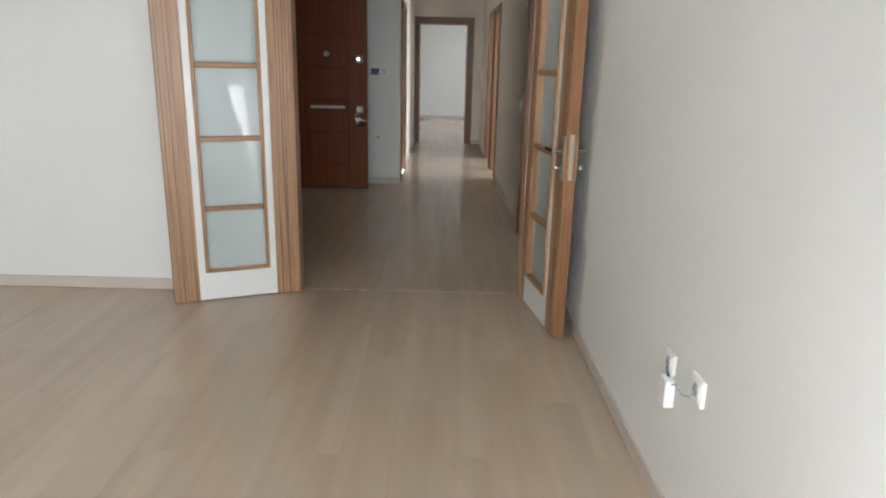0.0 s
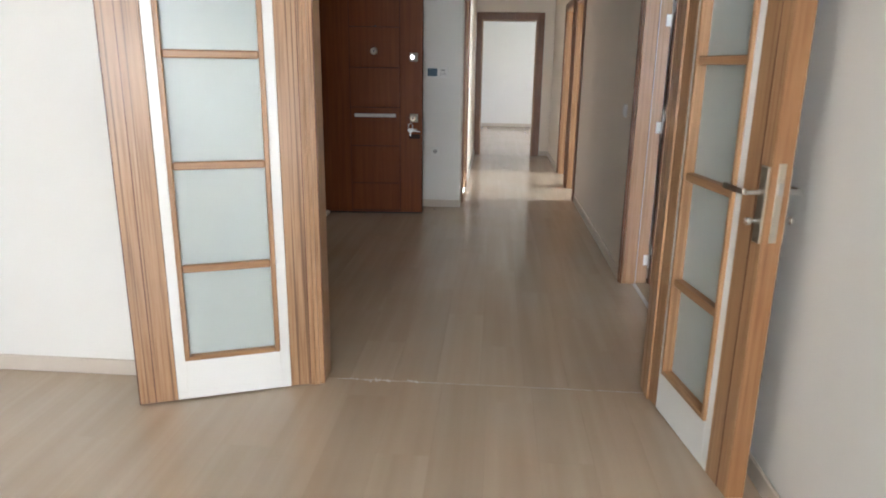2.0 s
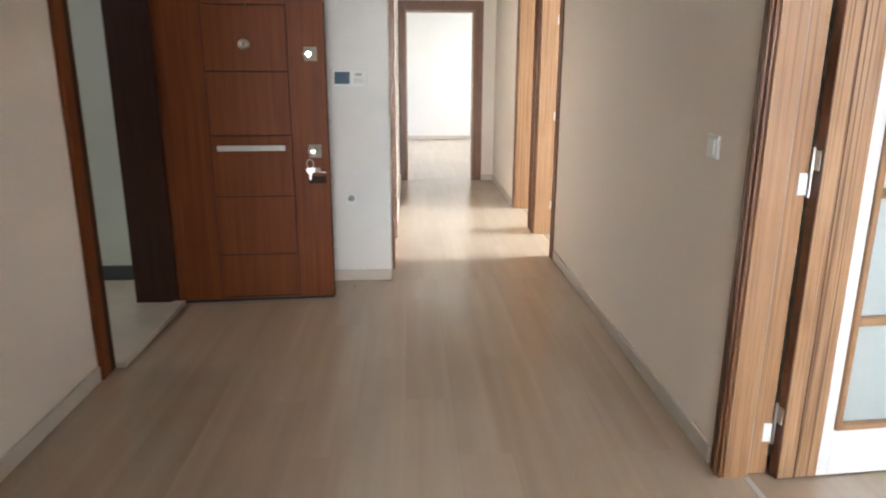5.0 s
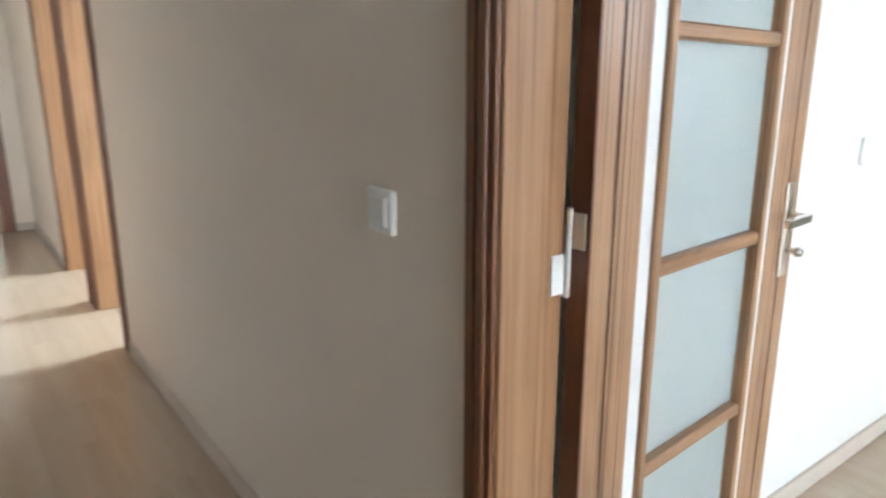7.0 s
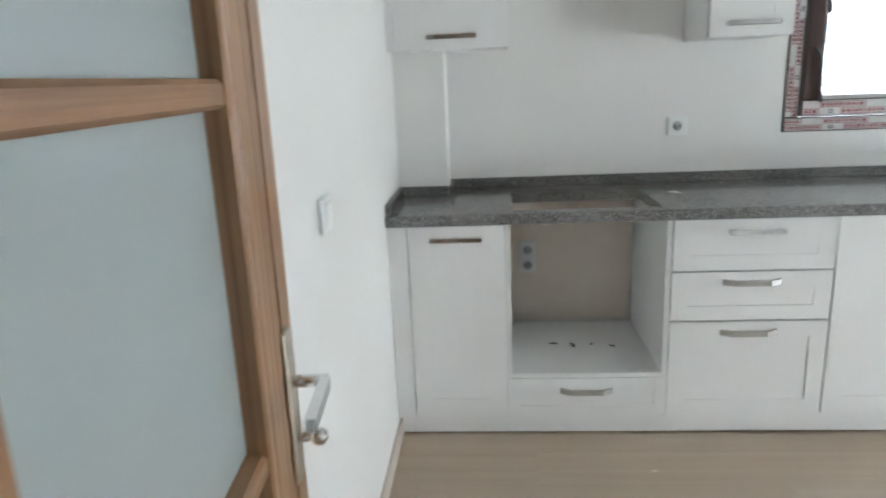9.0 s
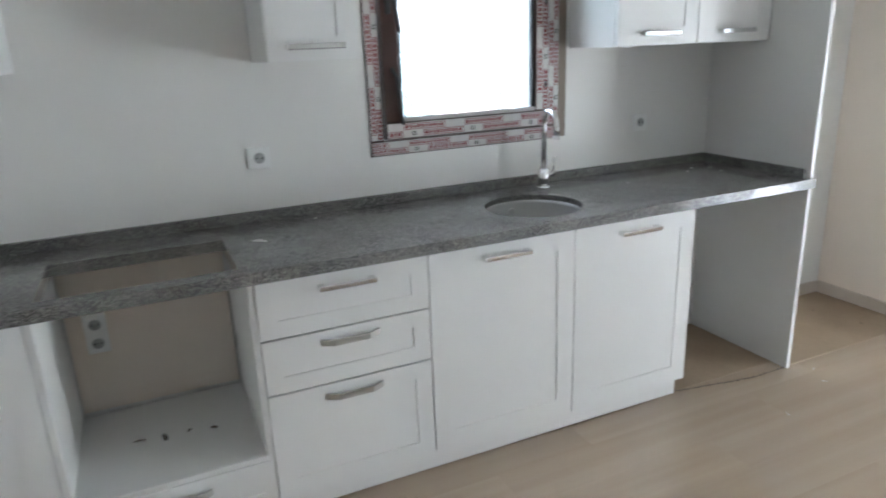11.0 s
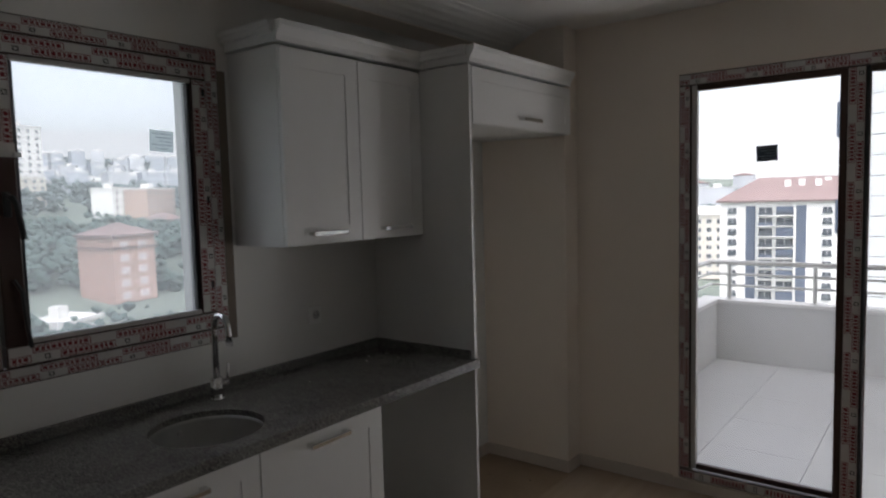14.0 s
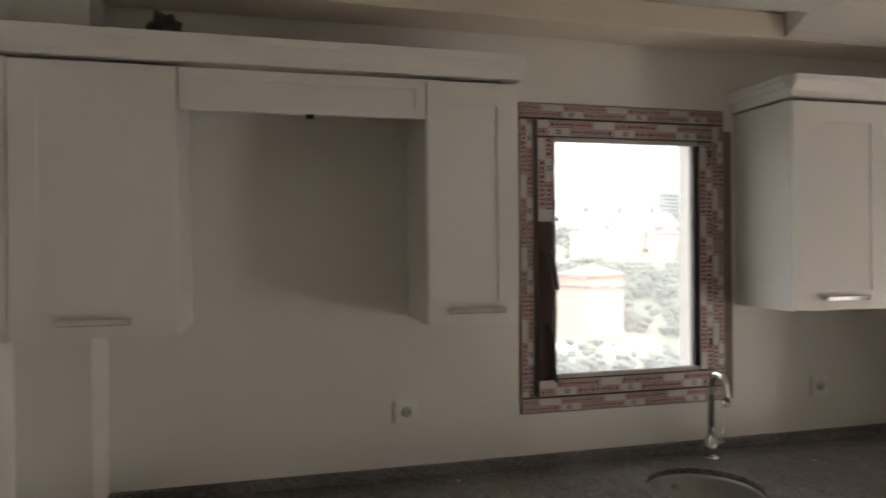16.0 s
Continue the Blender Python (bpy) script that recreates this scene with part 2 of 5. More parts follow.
FILM = surface("grey_protective_film", (0.60, 0.585, 0.565), 0.35, 0.14, 6, 30, 0.5)
FILMRED = surface("red_film_print", (0.21, 0.006, 0.013), 0.4, 0.12, 14, 60, 0)
PVC = surface("brown_pvc", (0.05, 0.019, 0.014), 0.4, 0.12, 4, 60, 0.03)
SEAL = surface("black_rubber_seal", (0.02, 0.02, 0.022), 0.6, 0.1, 6, 60, 0)
BEAD = surface("pale_glazing_bead", (0.50, 0.49, 0.48), 0.4, 0.08, 5, 60, 0)
STICKER = thin_paper("pale_blue_sticker", (0.85, 0.94, 0.97))
GREYPAPER = thin_paper("dark_grey_sticker", (0.16, 0.185, 0.21))
PRINT = surface("sticker_print", (0.30, 0.40, 0.48), 0.6, 0.1, 20, 60, 0)
STUCCO = surface("grey_stucco", (0.54, 0.535, 0.52), 0.9, 0.09, 1.2, 45, 0.4, dist=0.004)
CAP = surface("white_marble_coping", (0.72, 0.71, 0.69), 0.5, 0.05, 2, 50, 0.05)
TILE = surface("grey_ceramic_tile", (0.55, 0.547, 0.54), 0.3, 0.06, 2.4, 30, 0.06)
GROUT = surface("tile_grout", (0.48, 0.475, 0.47), 0.9, 0.1, 9, 60, 0.2)
MARBLE = surface("beige_marble", (0.60, 0.52, 0.44), 0.35, 0.12, 6, 30, 0.05)
STAIRWALL = surface("stairwell_paint", (0.42, 0.43, 0.38), 0.8, 0.05, 1, 70, 0.05)
# Chipboard tone is darkened to carry the shade of the recesses.
PATCH = surface("shaded_dusty_chipboard", (0.36, 0.27, 0.185), 0.85, 0.16, 3.5, 40, 0.1)
CRUMB = surface("plaster_crumbs", (0.62, 0.60, 0.57), 0.9, 0.1, 30, 90, 0.2)
DARKBAG = surface("dark_plastic_bag", (0.045, 0.05, 0.056), 0.35, 0.2, 20, 60, 0.3)
DIRT = surface("dark_crumbs", (0.12, 0.095, 0.075), 0.9, 0.2, 30, 90, 0.2)


# ---- building blocks ----
def box(bm, x0, y0, z0, x1, y1, z1):
    v = [bm.verts.new(p) for p in ((x0, y0, z0), (x1, y0, z0), (x1, y1, z0), (x0, y1, z0), (x0, y0, z1), (x1, y0, z1), (x1, y1, z1), (x0, y1, z1))]
    for f in ((3, 2, 1, 0), (4, 5, 6, 7), (0, 1, 5, 4), (1, 2, 6, 5), (2, 3, 7, 6), (3, 0, 4, 7)):
        bm.faces.new([v[i] for i in f])
    return v


def soften(bm, width, segments=1):
    bmesh.ops.bevel(bm, geom=bm.edges[:], offset=width, segments=segments, affect="EDGES", profile=0.5)
    return bm


def block(*b, bevel=0.0, seg=1):
    """A bmesh of one or more boxes, each (x0, y0, z0, x1, y1, z1), with eased edges."""
    bm = bmesh.new()
    for q in b:
        x0, y0, z0, x1, y1, z1 = q
        box(bm, min(x0, x1), min(y0, y1), min(z0, z1), max(x0, x1), max(y0, y1), max(z0, z1))
    if bevel:
        soften(bm, bevel, seg)
    return bm


def rod(bm, a, b, r, seg=12, r2=None):
    a, b = Vector(a), Vector(b)
    d = b - a
    m = Matrix.Translation((a + b) / 2) @ d.to_track_quat("Z", "Y").to_matrix().to_4x4()
    bmesh.ops.create_cone(bm, cap_ends=True, segments=seg, radius1=r, radius2=r if r2 is None else r2, depth=d.length, matrix=m)
    return bm


def pipe(bm, pts, r, seg=10):
    """A round tube along a line of points."""
    pts = [Vector(p) for p in pts]
    rings = []
    up = Vector((0.13, 0.97, 0.21)).normalized()
    for i, p in enumerate(pts):
        d = (pts[min(i + 1, len(pts) - 1)] - pts[max(i - 1, 0)]).normalized()
        u = d.cross(up).normalized()
        w = d.cross(u)
        rings.append([bm.verts.new(p + r * (math.cos(k * math.tau / seg) * u + math.sin(k * math.tau / seg) * w)) for k in range(seg)])
    for a, b in zip(rings, rings[1:]):
        for k in range(seg):
            bm.faces.new((a[k], a[(k + 1) % seg], b[(k + 1) % seg], b[k]))
    bm.faces.new(rings[0][::-1]), bm.faces.new(rings[-1])
    return bm


def part(name, bm, material, parent=None, label=""):
    me = bpy.data.meshes.new(name)
    bmesh.ops.recalc_face_normals(bm, faces=bm.faces[:])
    bm.to_mesh(me)
    bm.free()
    me.materials.append(material)
    ob = new(name, me)
    ob.parent = parent
    if label:
        tagged(ob, label)
    return ob


def smooth(ob):
    for p in ob.data.polygons:
        p.use_smooth = True
    return ob


def thing(name, label, category, m=None, group="", kind=""):
    ob = new(name)
    ob.empty_display_size = 0.1
    if m is not None:
        ob.matrix_world = m
    return tagged(ob, label, category, group, kind)


def structure(name, bm, material, label, category):
    return tagged(part(name, bm, material), label, category, kind="structure")


def wall(name, axis, c0, c1, a0, a1, z1, openings, label, material=None):
    """A wall between c0 and c1 across, running from a0 to a1 along axis 'x' or 'y'; openings: (from, to, sill, head)."""
    cuts = [(a0, a1, 0.0, z1)]
    for o0, o1, s, h in sorted(openings):
        last = cuts.pop()
        cuts += [(last[0], o0, 0.0, z1)]
        if s > 0:
            cuts.append((o0, o1, 0.0, s))
        if h < z1:
            cuts.append((o0, o1, h, z1))
        cuts.append((o1, last[1], 0.0, z1))
    bs = [(p, c0, s, q, c1, h) if axis == "x" else (c0, p, s, c1, q, h) for p, q, s, h in cuts if q - p > 0.001]
    return structure(name, block(*bs), material or WALL, label, "wall")


# ---- walls, floors and ceilings ----
H = 2.65
wall("wall_living_north", "x", 4.28, 4.40, -4.6, 0.46, H, [(-1.28, 0.155, 0, 2.04)], "off-white painted wall with a wide doorway to the hall")
wall("wall_living_east", "y", 0.37, 0.46, -2.2, 4.28, H, [], "off-white painted living room wall")
wall("wall_living_south", "x", -2.4, -2.2, -4.6, 0.46, H, [(-1.9, 0.1, 0.6, 2.3)], "off-white wall with a wide window opening")
wall("wall_living_west", "y", -4.75, -4.6, -2.4, 4.40, H, [], "off-white painted living room wall")
wall("wall_hall_east", "y", 0.30, 0.46, 4.40, 12.3, H, [(4.95, 5.915, 0, 2.04), (8.66, 9.41, 0, 2.04), (9.60, 10.50, 0, 2.04)], "cream-beige hall wall with three doorways", CREAMWALL)
wall("wall_hall_west", "y", -2.32, -2.12, 4.40, 8.30, H, [(6.78, 7.74, 0, 2.08)], "cream-beige hall wall with the entrance doorway", CREAMWALL)
wall("wall_hall_north", "x", 8.14, 8.30, -2.12, -0.87, H, [], "off-white painted hall wall beside the corridor")
wall("wall_corridor_west", "y", -1.02, -0.87, 8.30, 12.3, H, [(8.42, 9.27, 0, 2.04)], "cream-beige corridor wall with a doorway", CREAMWALL)
wall("wall_corridor_end", "x", 12.3, 12.44, -2.6, 1.7, H, [(-0.80, 0.055, 0, 2.04)], "cream-beige corridor end wall with a doorway", CREAMWALL)
wall("wall_end_room_far", "x", 17.57, 17.7, -2.6, 1.7, H, [], "white painted far wall of the end room")
wall("wall_end_room_west", "y", -2.75, -2.6, 12.3, 17.7, H, [], "white painted wall of the end room")
wall("wall_end_room_east", "y", 1.7, 1.85, 12.3, 17.7, H, [(14.8, 15.7, 0.9, 2.2)], "white painted wall with a window opening")
wall("wall_room_a_north", "x", 9.44, 9.57, 0.46, 4.3, H, [], "white painted partition wall between two rooms")
wall("wall_rooms_east", "y", 4.3, 4.5, 6.12, 12.44, H, [(8.55, 9.35, 0.9, 2.1), (9.7, 10.6, 0.9, 2.1)], "white painted outer wall with two windows")
wall("wall_room_b_north", "x", 12.3, 12.44, 1.7, 4.5, H, [], "white painted room wall")
wall("wall_bath_west", "y", -2.3, -2.15, 8.30, 12.3, H, [], "white painted room wall")
wall("wall_kitchen_north", "x", 6.0, 6.12, 0.46, 4.5, H, [], "white painted kitchen wall")
wall("wall_kitchen_east", "y", 3.4, 3.6, 1.2, 6.0, H, [(3.50, 4.33, 1.145, 2.275)], "off-white kitchen wall with one window")
wall("wall_kitchen_south", "x", 1.19, 1.39, 0.46, 3.4, H, [(0.59, 2.21, 0.06, 2.31)], "cream kitchen wall with a glazed balcony door", CREAMWALL)
structure("wall_column_a", block((2.82, 1.391, 0, 3.399, 1.547, H)), CREAMWALL, "cream painted column beside the fridge recess", "column")
structure("wall_column_b", block((3.205, 5.79, 0, 3.399, 5.999, H)), WALL, "white painted boxed-in pipe shaft in the corner", "column")
wall("wall_stairs_north", "x", 8.30, 8.42, -4.3, -2.12, H, [], "grey-green painted stairwell wall", STAIRWALL)
wall("wall_stairs_west", "y", -4.4, -4.3, 5.4, 8.42, H, [], "grey-green painted stairwell wall", STAIRWALL)
wall("wall_stairs_south", "x", 5.3, 5.4, -4.4, -2.32, H, [], "grey-green painted stairwell wall", STAIRWALL)

for nm, q in {"ceiling_living": (-4.75, -2.4, 0.46, 4.28), "ceiling_hall": (-2.32, 4.28, 0.46, 8.30), "ceiling_corridor": (-1.02, 8.30, 0.46, 12.3),
              "ceiling_end_room": (-2.75, 12.3, 1.85, 17.7), "ceiling_rooms": (0.46, 6.12, 4.5, 12.44), "ceiling_bath": (-2.3, 8.3, -1.02, 12.3),
              "ceiling_kitchen": (0.46, 1.19, 3.6, 6.12), "ceiling_stairs": (-4.4, 5.3, -2.32, 8.42)}.items():
    structure(nm, block((q[0], q[1], H + 0.001, q[2], q[3], H + 0.14)), CEIL, "plain matt off-white plastered ceiling", "ceiling")

# boxed soffit and stepped plaster cornice along the kitchen's cupboard wall, and the dropped part of the ceiling
structure("ceiling_soffit", block((3.20, 1.5475, 2.552, 3.399, 5.79, 2.649), bevel=0.003), CREAMWALL, "smooth cream soffit along the cupboard wall", "soffit")
bm = bmesh.new()
STEPS = [(3.199, 2.556), (3.188, 2.556), (3.176, 2.564), (3.152, 2.572), (3.138, 2.582), (3.116, 2.590), (3.100, 2.602), (3.074, 2.611), (3.058, 2.622), (3.030, 2.631), (3.014, 2.640), (2.985, 2.645), (2.985, 2.649), (3.199, 2.649)]
ends = [[bm.verts.new((x, y, z)) for x, z in STEPS] for y in (1.39, 3.335)]
for k in range(len(STEPS)):
    bm.faces.new((ends[0][k], ends[0][(k + 1) % len(STEPS)], ends[1][(k + 1) % len(STEPS)], ends[1][k]))
bm.faces.new(ends[0]), bm.faces.new(ends[1][::-1])
structure("cornice", bm, CEIL, "stepped off-white plaster cornice under the ceiling", "cornice")
structure("ceiling_drop", block((1.2, 3.34, 2.595, 3.045, 5.98, 2.649), bevel=0.004), CEIL, "dropped off-white plasterboard ceiling field", "ceiling")

# laminate floors
PLANK_W, PLANK_L = 0.193, 1.28


def plank_mesh():
    bm = bmesh.new()
    box(bm, 0, 0, -0.008, 1, 1, 0)
    me = bpy.data.meshes.new("plank")
    bm.to_mesh(me)
    bm.free()
    me.materials.append(FLOOR)
    return me


PLANK = plank_mesh()


def laminate_floor(name, x0, y0, x1, y1, label, single=True):
    base = structure(name, block((x0, y0, -0.12, x1, y1, -0.0085)), SUBFLOOR, label, "floor")
    rng = random.Random(int(abs(x0 * 31 + y0 * 17) * 100))
    rows = []
    n = math.ceil((x1 - x0) / PLANK_W)
    for i in range(n):
        a, b = x0 + i * PLANK_W, min(x1, x0 + (i + 1) * PLANK_W)
        y = y0 - (i * 0.427) % PLANK_L
        while y < y1:
            p, q = max(y0, y), min(y1, y + PLANK_L)
            if q - p > 0.02:
                rows.append((a + 0.00015, p + 0.00015, b - 0.00015, q - 0.00015))
            y += PLANK_L
    if single:
        for a, p, b, q in rows:
            ob = new("plank", PLANK)
            ob.location, ob.scale = (a, p, rng.uniform(-0.0001, 0)), (b - a, q - p, 1)
            ob.parent = base
    else:
        tagged(part("laminate_planks", block(*[(a, p, -0.008, b, q, 0) for a, p, b, q in rows]), FLOOR, base), kind="stuff")
    return base


# baseboards
def skirting(*runs):
    """Runs are (x0, y0, x1, y1, nx, ny): a stretch of wall foot and the way into the room."""
    for x0, y0, x1, y1, nx, ny in runs:
        t = 0.013
        b = (min(x0, x1), min(y0, y1), 0.001, max(x0, x1), max(y0, y1), 0.072)
        b = (b[0] + min(0, nx) * t, b[1] + min(0, ny) * t, b[2], b[3] + max(0, nx) * t, b[4] + max(0, ny) * t, b[5])
        structure("baseboard", block(b, bevel=0.003), SKIRT, "grey-beige foil-wrapped skirting board along the wall", "baseboard")


skirting((-4.6, 4.28, -1.37, 4.28, 0, -1), (0.37, -2.2, 0.37, 4.28, -1, 0), (0.245, 4.28, 0.357, 4.28, 0, -1),
         (0.30, 5.95, 0.30, 8.57, -1, 0), (0.30, 10.6, 0.30, 12.3, -1, 0), (0.15, 12.3, 0.287, 12.3, 0, -1),
         (-2.12, 4.40, -2.12, 6.70, 1, 0), (-2.12, 8.14, -0.87, 8.14, 0, -1), (-0.87, 9.38, -0.87, 12.3, 1, 0),
         (-2.6, 17.57, 1.7, 17.57, 0, -1), (0.46, 6.0, 2.85, 6.0, 0, -1), (2.24, 1.39, 2.82, 1.39, 0, 1),
         (2.82, 1.547, 3.39, 1.547, 0, 1), (2.82, 1.39, 2.82, 1.56, -1, 0), (3.4, 1.56, 3.4, 2.54, -1, 0), (-1.28, 4.40, -2.1, 4.40, 0, 1))


# ---- door frames ----
def door_frame(name, axis, c0, c1, a0, a1, head, label, wood=None, casing=0.085, sides=(True, True), lap=0.012):
    """Lining and casings round an opening in a wall between c0 and c1, from a0 to a1 along the axis."""
    wood = wood or TRIM
    base = thing(name, label, "door frame", kind="structure")

    def bb(p0, q0, z0, p1, q1, z1):
        return (p0, q0, z0, p1, q1, z1) if axis == "x" else (q0, p0, z0, q1, p1, z1)

    t = 0.03
    part("jamb", block(bb(a0, c0 - 0.002, 0.001, a0 + t, c1 + 0.002, head), bevel=0.002), OAK, base)
    part("jamb", block(bb(a1 - t, c0 - 0.002, 0.001, a1, c1 + 0.002, head), bevel=0.002), OAK, base)
    part("head_lining", block(bb(a0 + t, c0 - 0.002, head - t, a1 - t, c1 + 0.002, head), bevel=0.002), OAK_X if axis == "x" else OAK, base)
    for side, on in zip((c0, c1), sides):
        if not on:
            continue
        s = -1 if side == c0 else 1
        for e, d in ((a0 + lap, -1), (a1 - lap, 1)):
            part("casing", block(bb(e, side + s * 0.0025, 0.001, e + d * casing, side + s * 0.012, head - 0.012 + casing),
                                 bb(e + d * casing * 0.66, side + s * 0.012, 0.001, e + d * casing * 0.98, side + s * 0.015, head - 0.012 + casing * 0.98)), wood, base)
            part("moulding", block(bb(e + d * casing * 0.16, side + s * 0.012, 0.001, e + d * casing * 0.46, side + s * 0.021, head - 0.012 + casing * 0.6), bevel=0.005, seg=2), wood, base)
        part("head_casing", block(bb(a0 + lap + 0.0005, side + s * 0.0025, head - 0.012, a1 - lap - 0.0005, side + s * 0.014, head - 0.012 + casing),
                                  bb(a0 + lap + 0.0005, side + s * 0.014, head, a1 - lap - 0.0005, side + s * 0.018, head + casing * 0.6)), wood, base)
    return base


# ---- glazed door leaf ----
def lever_handle(parent, x, face, out, z, toward):
    """Plate, lever and key knob on one face of a leaf; out is the way off the face along y."""
    plate = part("handle_plate", block((x - 0.02, face, z - 0.15, x + 0.02, face + out * 0.007, z + 0.075), bevel=0.0025), BRASS, parent, "satin nickel handle plate")
    bm = rod(bmesh.new(), (x, face + out * 0.006, z), (x, face + out * 0.055, z), 0.009)
    box(bm, *sorted_box(x - 0.008, face + out * 0.046, z - 0.009, x + toward * 0.125, face + out * 0.06, z + 0.009))
    part("lever", bm, CHROME, plate, "chrome lever")
    bm = rod(bmesh.new(), (x, face + out * 0.006, z - 0.085), (x, face + out * 0.032, z - 0.085), 0.007)
    bmesh.ops.create_uvsphere(bm, u_segments=12, v_segments=8, radius=0.013, matrix=Matrix.Translation((x, face + out * 0.036, z - 0.085)))
    part("key_knob", bm, CHROME, plate)


def sorted_box(x0, y0, z0, x1, y1, z1):
    return min(x0, x1), min(y0, y1), min(z0, z1), max(x0, x1), max(y0, y1), max(z0, z1)


def glazed_leaf(m, w, y0, y1, label, veneer, handle=True, edge=None, hx=0.055, bars=(0.562, 0.966, 1.373)):
    """Hinge at x = 0, free edge at x = w, faces at y0 and y1."""
    base = thing("glazed_door", label, "door", m)
    top, lo = 1.995, 0.008
    st, wh = 0.145, 0.040
    a, b = st + wh, w - st - wh
    zb, zt = 0.178, 1.815
    part("stile", block((0.004, y0, lo, st, y1, top), bevel=0.002), veneer, base)
    part("inlay", block((st * 0.42, y0 - 0.0015, lo + 0.001, st * 0.445, y1 + 0.0015, top - 0.001)), DARKWOOD, base, "thin dark inlay line")
    part("stile", block((w - st, y0, lo, w - 0.004, y1, top), bevel=0.002), veneer, base)
    part("inlay", block((w - st * 0.445, y0 - 0.0015, lo + 0.001, w - st * 0.42, y1 + 0.0015, top - 0.001)), DARKWOOD, base, "thin dark inlay line")
    part("edge_band", block((0, y0 + 0.001, lo, 0.004, y1 - 0.001, top)), DARKWOOD, base, "dark brown edge band")
    part("edge_band", block((w - 0.004, y0 + 0.001, lo, w, y1 - 0.001, top)), edge or DARKWOOD, base, "veneered free edge" if edge else "dark brown edge band")
    e = 0.0015
    for q in ((st + 0.001, a), (b, w - st - 0.001)):
        part("white_strip", block((q[0], y0 + e, lo, q[1], y1 - e, top), bevel=0.0015), WHITE, base, "white lacquered strip")
    part("bottom_rail", block((a, y0 + e, lo, b, y1 - e, zb), bevel=0.0015), WHITE, base, "white lacquered bottom rail")
    part("top_rail", block((a, y0 + e, zt, b, y1 - e, top), bevel=0.0015), WHITE, base, "white lacquered top rail")
    f = 0.02
    part("bead", block((a, y0 - 0.010, zb, a + f, y1 + 0.010, zt), bevel=0.003), OAK, base)
    part("bead", block((b - f, y0 - 0.010, zb, b, y1 + 0.010, zt), bevel=0.003), OAK, base)
    part("bead", block((a + f, y0 - 0.010, zb, b - f, y1 + 0.010, zb + f), bevel=0.003), OAK_X, base)
    part("bead", block((a + f, y0 - 0.010, zt - f, b - f, y1 + 0.010, zt), bevel=0.003), OAK_X, base)
    mid = (y0 + y1) / 2
    for z in bars:
        part("muntin", block((a + f, y0 - 0.006, z - 0.015, b - f, y1 + 0.006, z + 0.015), bevel=0.005), OAK_X, base)
    edges = [zb + f] + [v for z in bars for v in (z - 0.015, z + 0.015)] + [zt - f]
    for k in range(0, 8, 2):
        part("glass_pane", block((a + f - 0.004, mid - 0.003, edges[k] - 0.004, b - f + 0.004, mid + 0.003, edges[k + 1] + 0.004)), FROST, base, "frosted pale green glass pane")
    if handle:
        lever_handle(base, w - hx, y0, -1, 1.005, -1)
        lever_handle(base, w - hx, y1, 1, 1.005, -1)
        part("lock_plate", block((w - 0.001, mid - 0.011, 0.86, w + 0.002, mid + 0.011, 1.09), bevel=0.001), BRASS, base, "brass lock face plate")
        bm = block((w, mid - 0.008, 1.0, w + 0.010, mid + 0.006, 1.035))
        part("latch", bm, STEEL, base)
    return base


def hinge(m, label="white powder-coated door hinge"):
    base = thing("door_hinge", label, "hinge", m)
    part("hinge_leaf", block((-0.036, -0.004, -0.036, -0.007, 0, 0.032), bevel=0.001), PLASTIC, base)
    part("hinge_leaf", block((0.0, -0.038, 0.042, 0.0035, -0.011, 0.102), bevel=0.001), STEEL, base)
    part("hinge_pin", rod(bmesh.new(), (-0.002, -0.006, -0.042), (-0.002, -0.006, 0.11), 0.0055), STEEL, base)
    return base


door_frame("door_1", "x", 4.28, 4.40, -1.28, 0.155, 2.04, "brown veneered double door frame with wide casings", ZEBRANO)
kf = door_frame("door_2", "y", 0.30, 0.46, 4.95, 5.915, 2.04, "brown veneered kitchen door frame with moulded casings", lap=0.052, casing=0.062, sides=(True, False))
part("door_stop", block((0.3025, 5.860, 0.001, 0.385, 5.8845, 2.0), bevel=0.002), OAK, kf)
part("rubber_seal", block((0.3855, 5.872, 0.001, 0.392, 5.8845, 2.0)), GREYPLASTIC, kf, "grey rubber door seal")
door_frame("door_3", "y", 0.30, 0.46, 8.66, 9.41, 2.04, "brown veneered room door frame with moulded casings", casing=0.07)
door_frame("door_4", "y", 0.30, 0.46, 9.60, 10.50, 2.04, "brown veneered room door frame with moulded casings", casing=0.07)
door_frame("door_5", "y", -1.02, -0.87, 8.42, 9.27, 2.04, "brown veneered room door frame with moulded casings", casing=0.07)
door_frame("door_6", "x", 12.3, 12.44, -0.80, 0.055, 2.04, "dark brown veneered door frame at the corridor's end", casing=0.105)

glazed_leaf(pose(-1.246, 4.282, 0, 0, 0, 202.0), 0.745, -0.04, 0.0, "brown and white double door leaf with frosted panes, standing open", ZEBRANO, handle=False)
# Same veneer as the left leaf; its different light is put into the tone.
glazed_leaf(pose(0.122, 4.345, 0, 0, 0, -81.4), 0.745, 0.0, 0.060, "brown and white double door leaf with lever handle, standing open", OAK, edge=EDGEWOOD, hx=0.027)
glazed_leaf(pose(0.472, 5.838, 0, 0, 0, 4.6), 0.82, 0.0, 0.042, "light brown and white glazed kitchen door, standing open", ZEBRANO, edge=OAK, bars=(0.558, 0.972, 1.392))
for z in (0.16, 1.0, 1.62):
    hinge(pose(0.468, 5.884, z, 0, 0, 0))
for z in (0.25, 0.98, 1.72):
    hinge(pose(0.460, 9.379, z, 0, 0, 0))


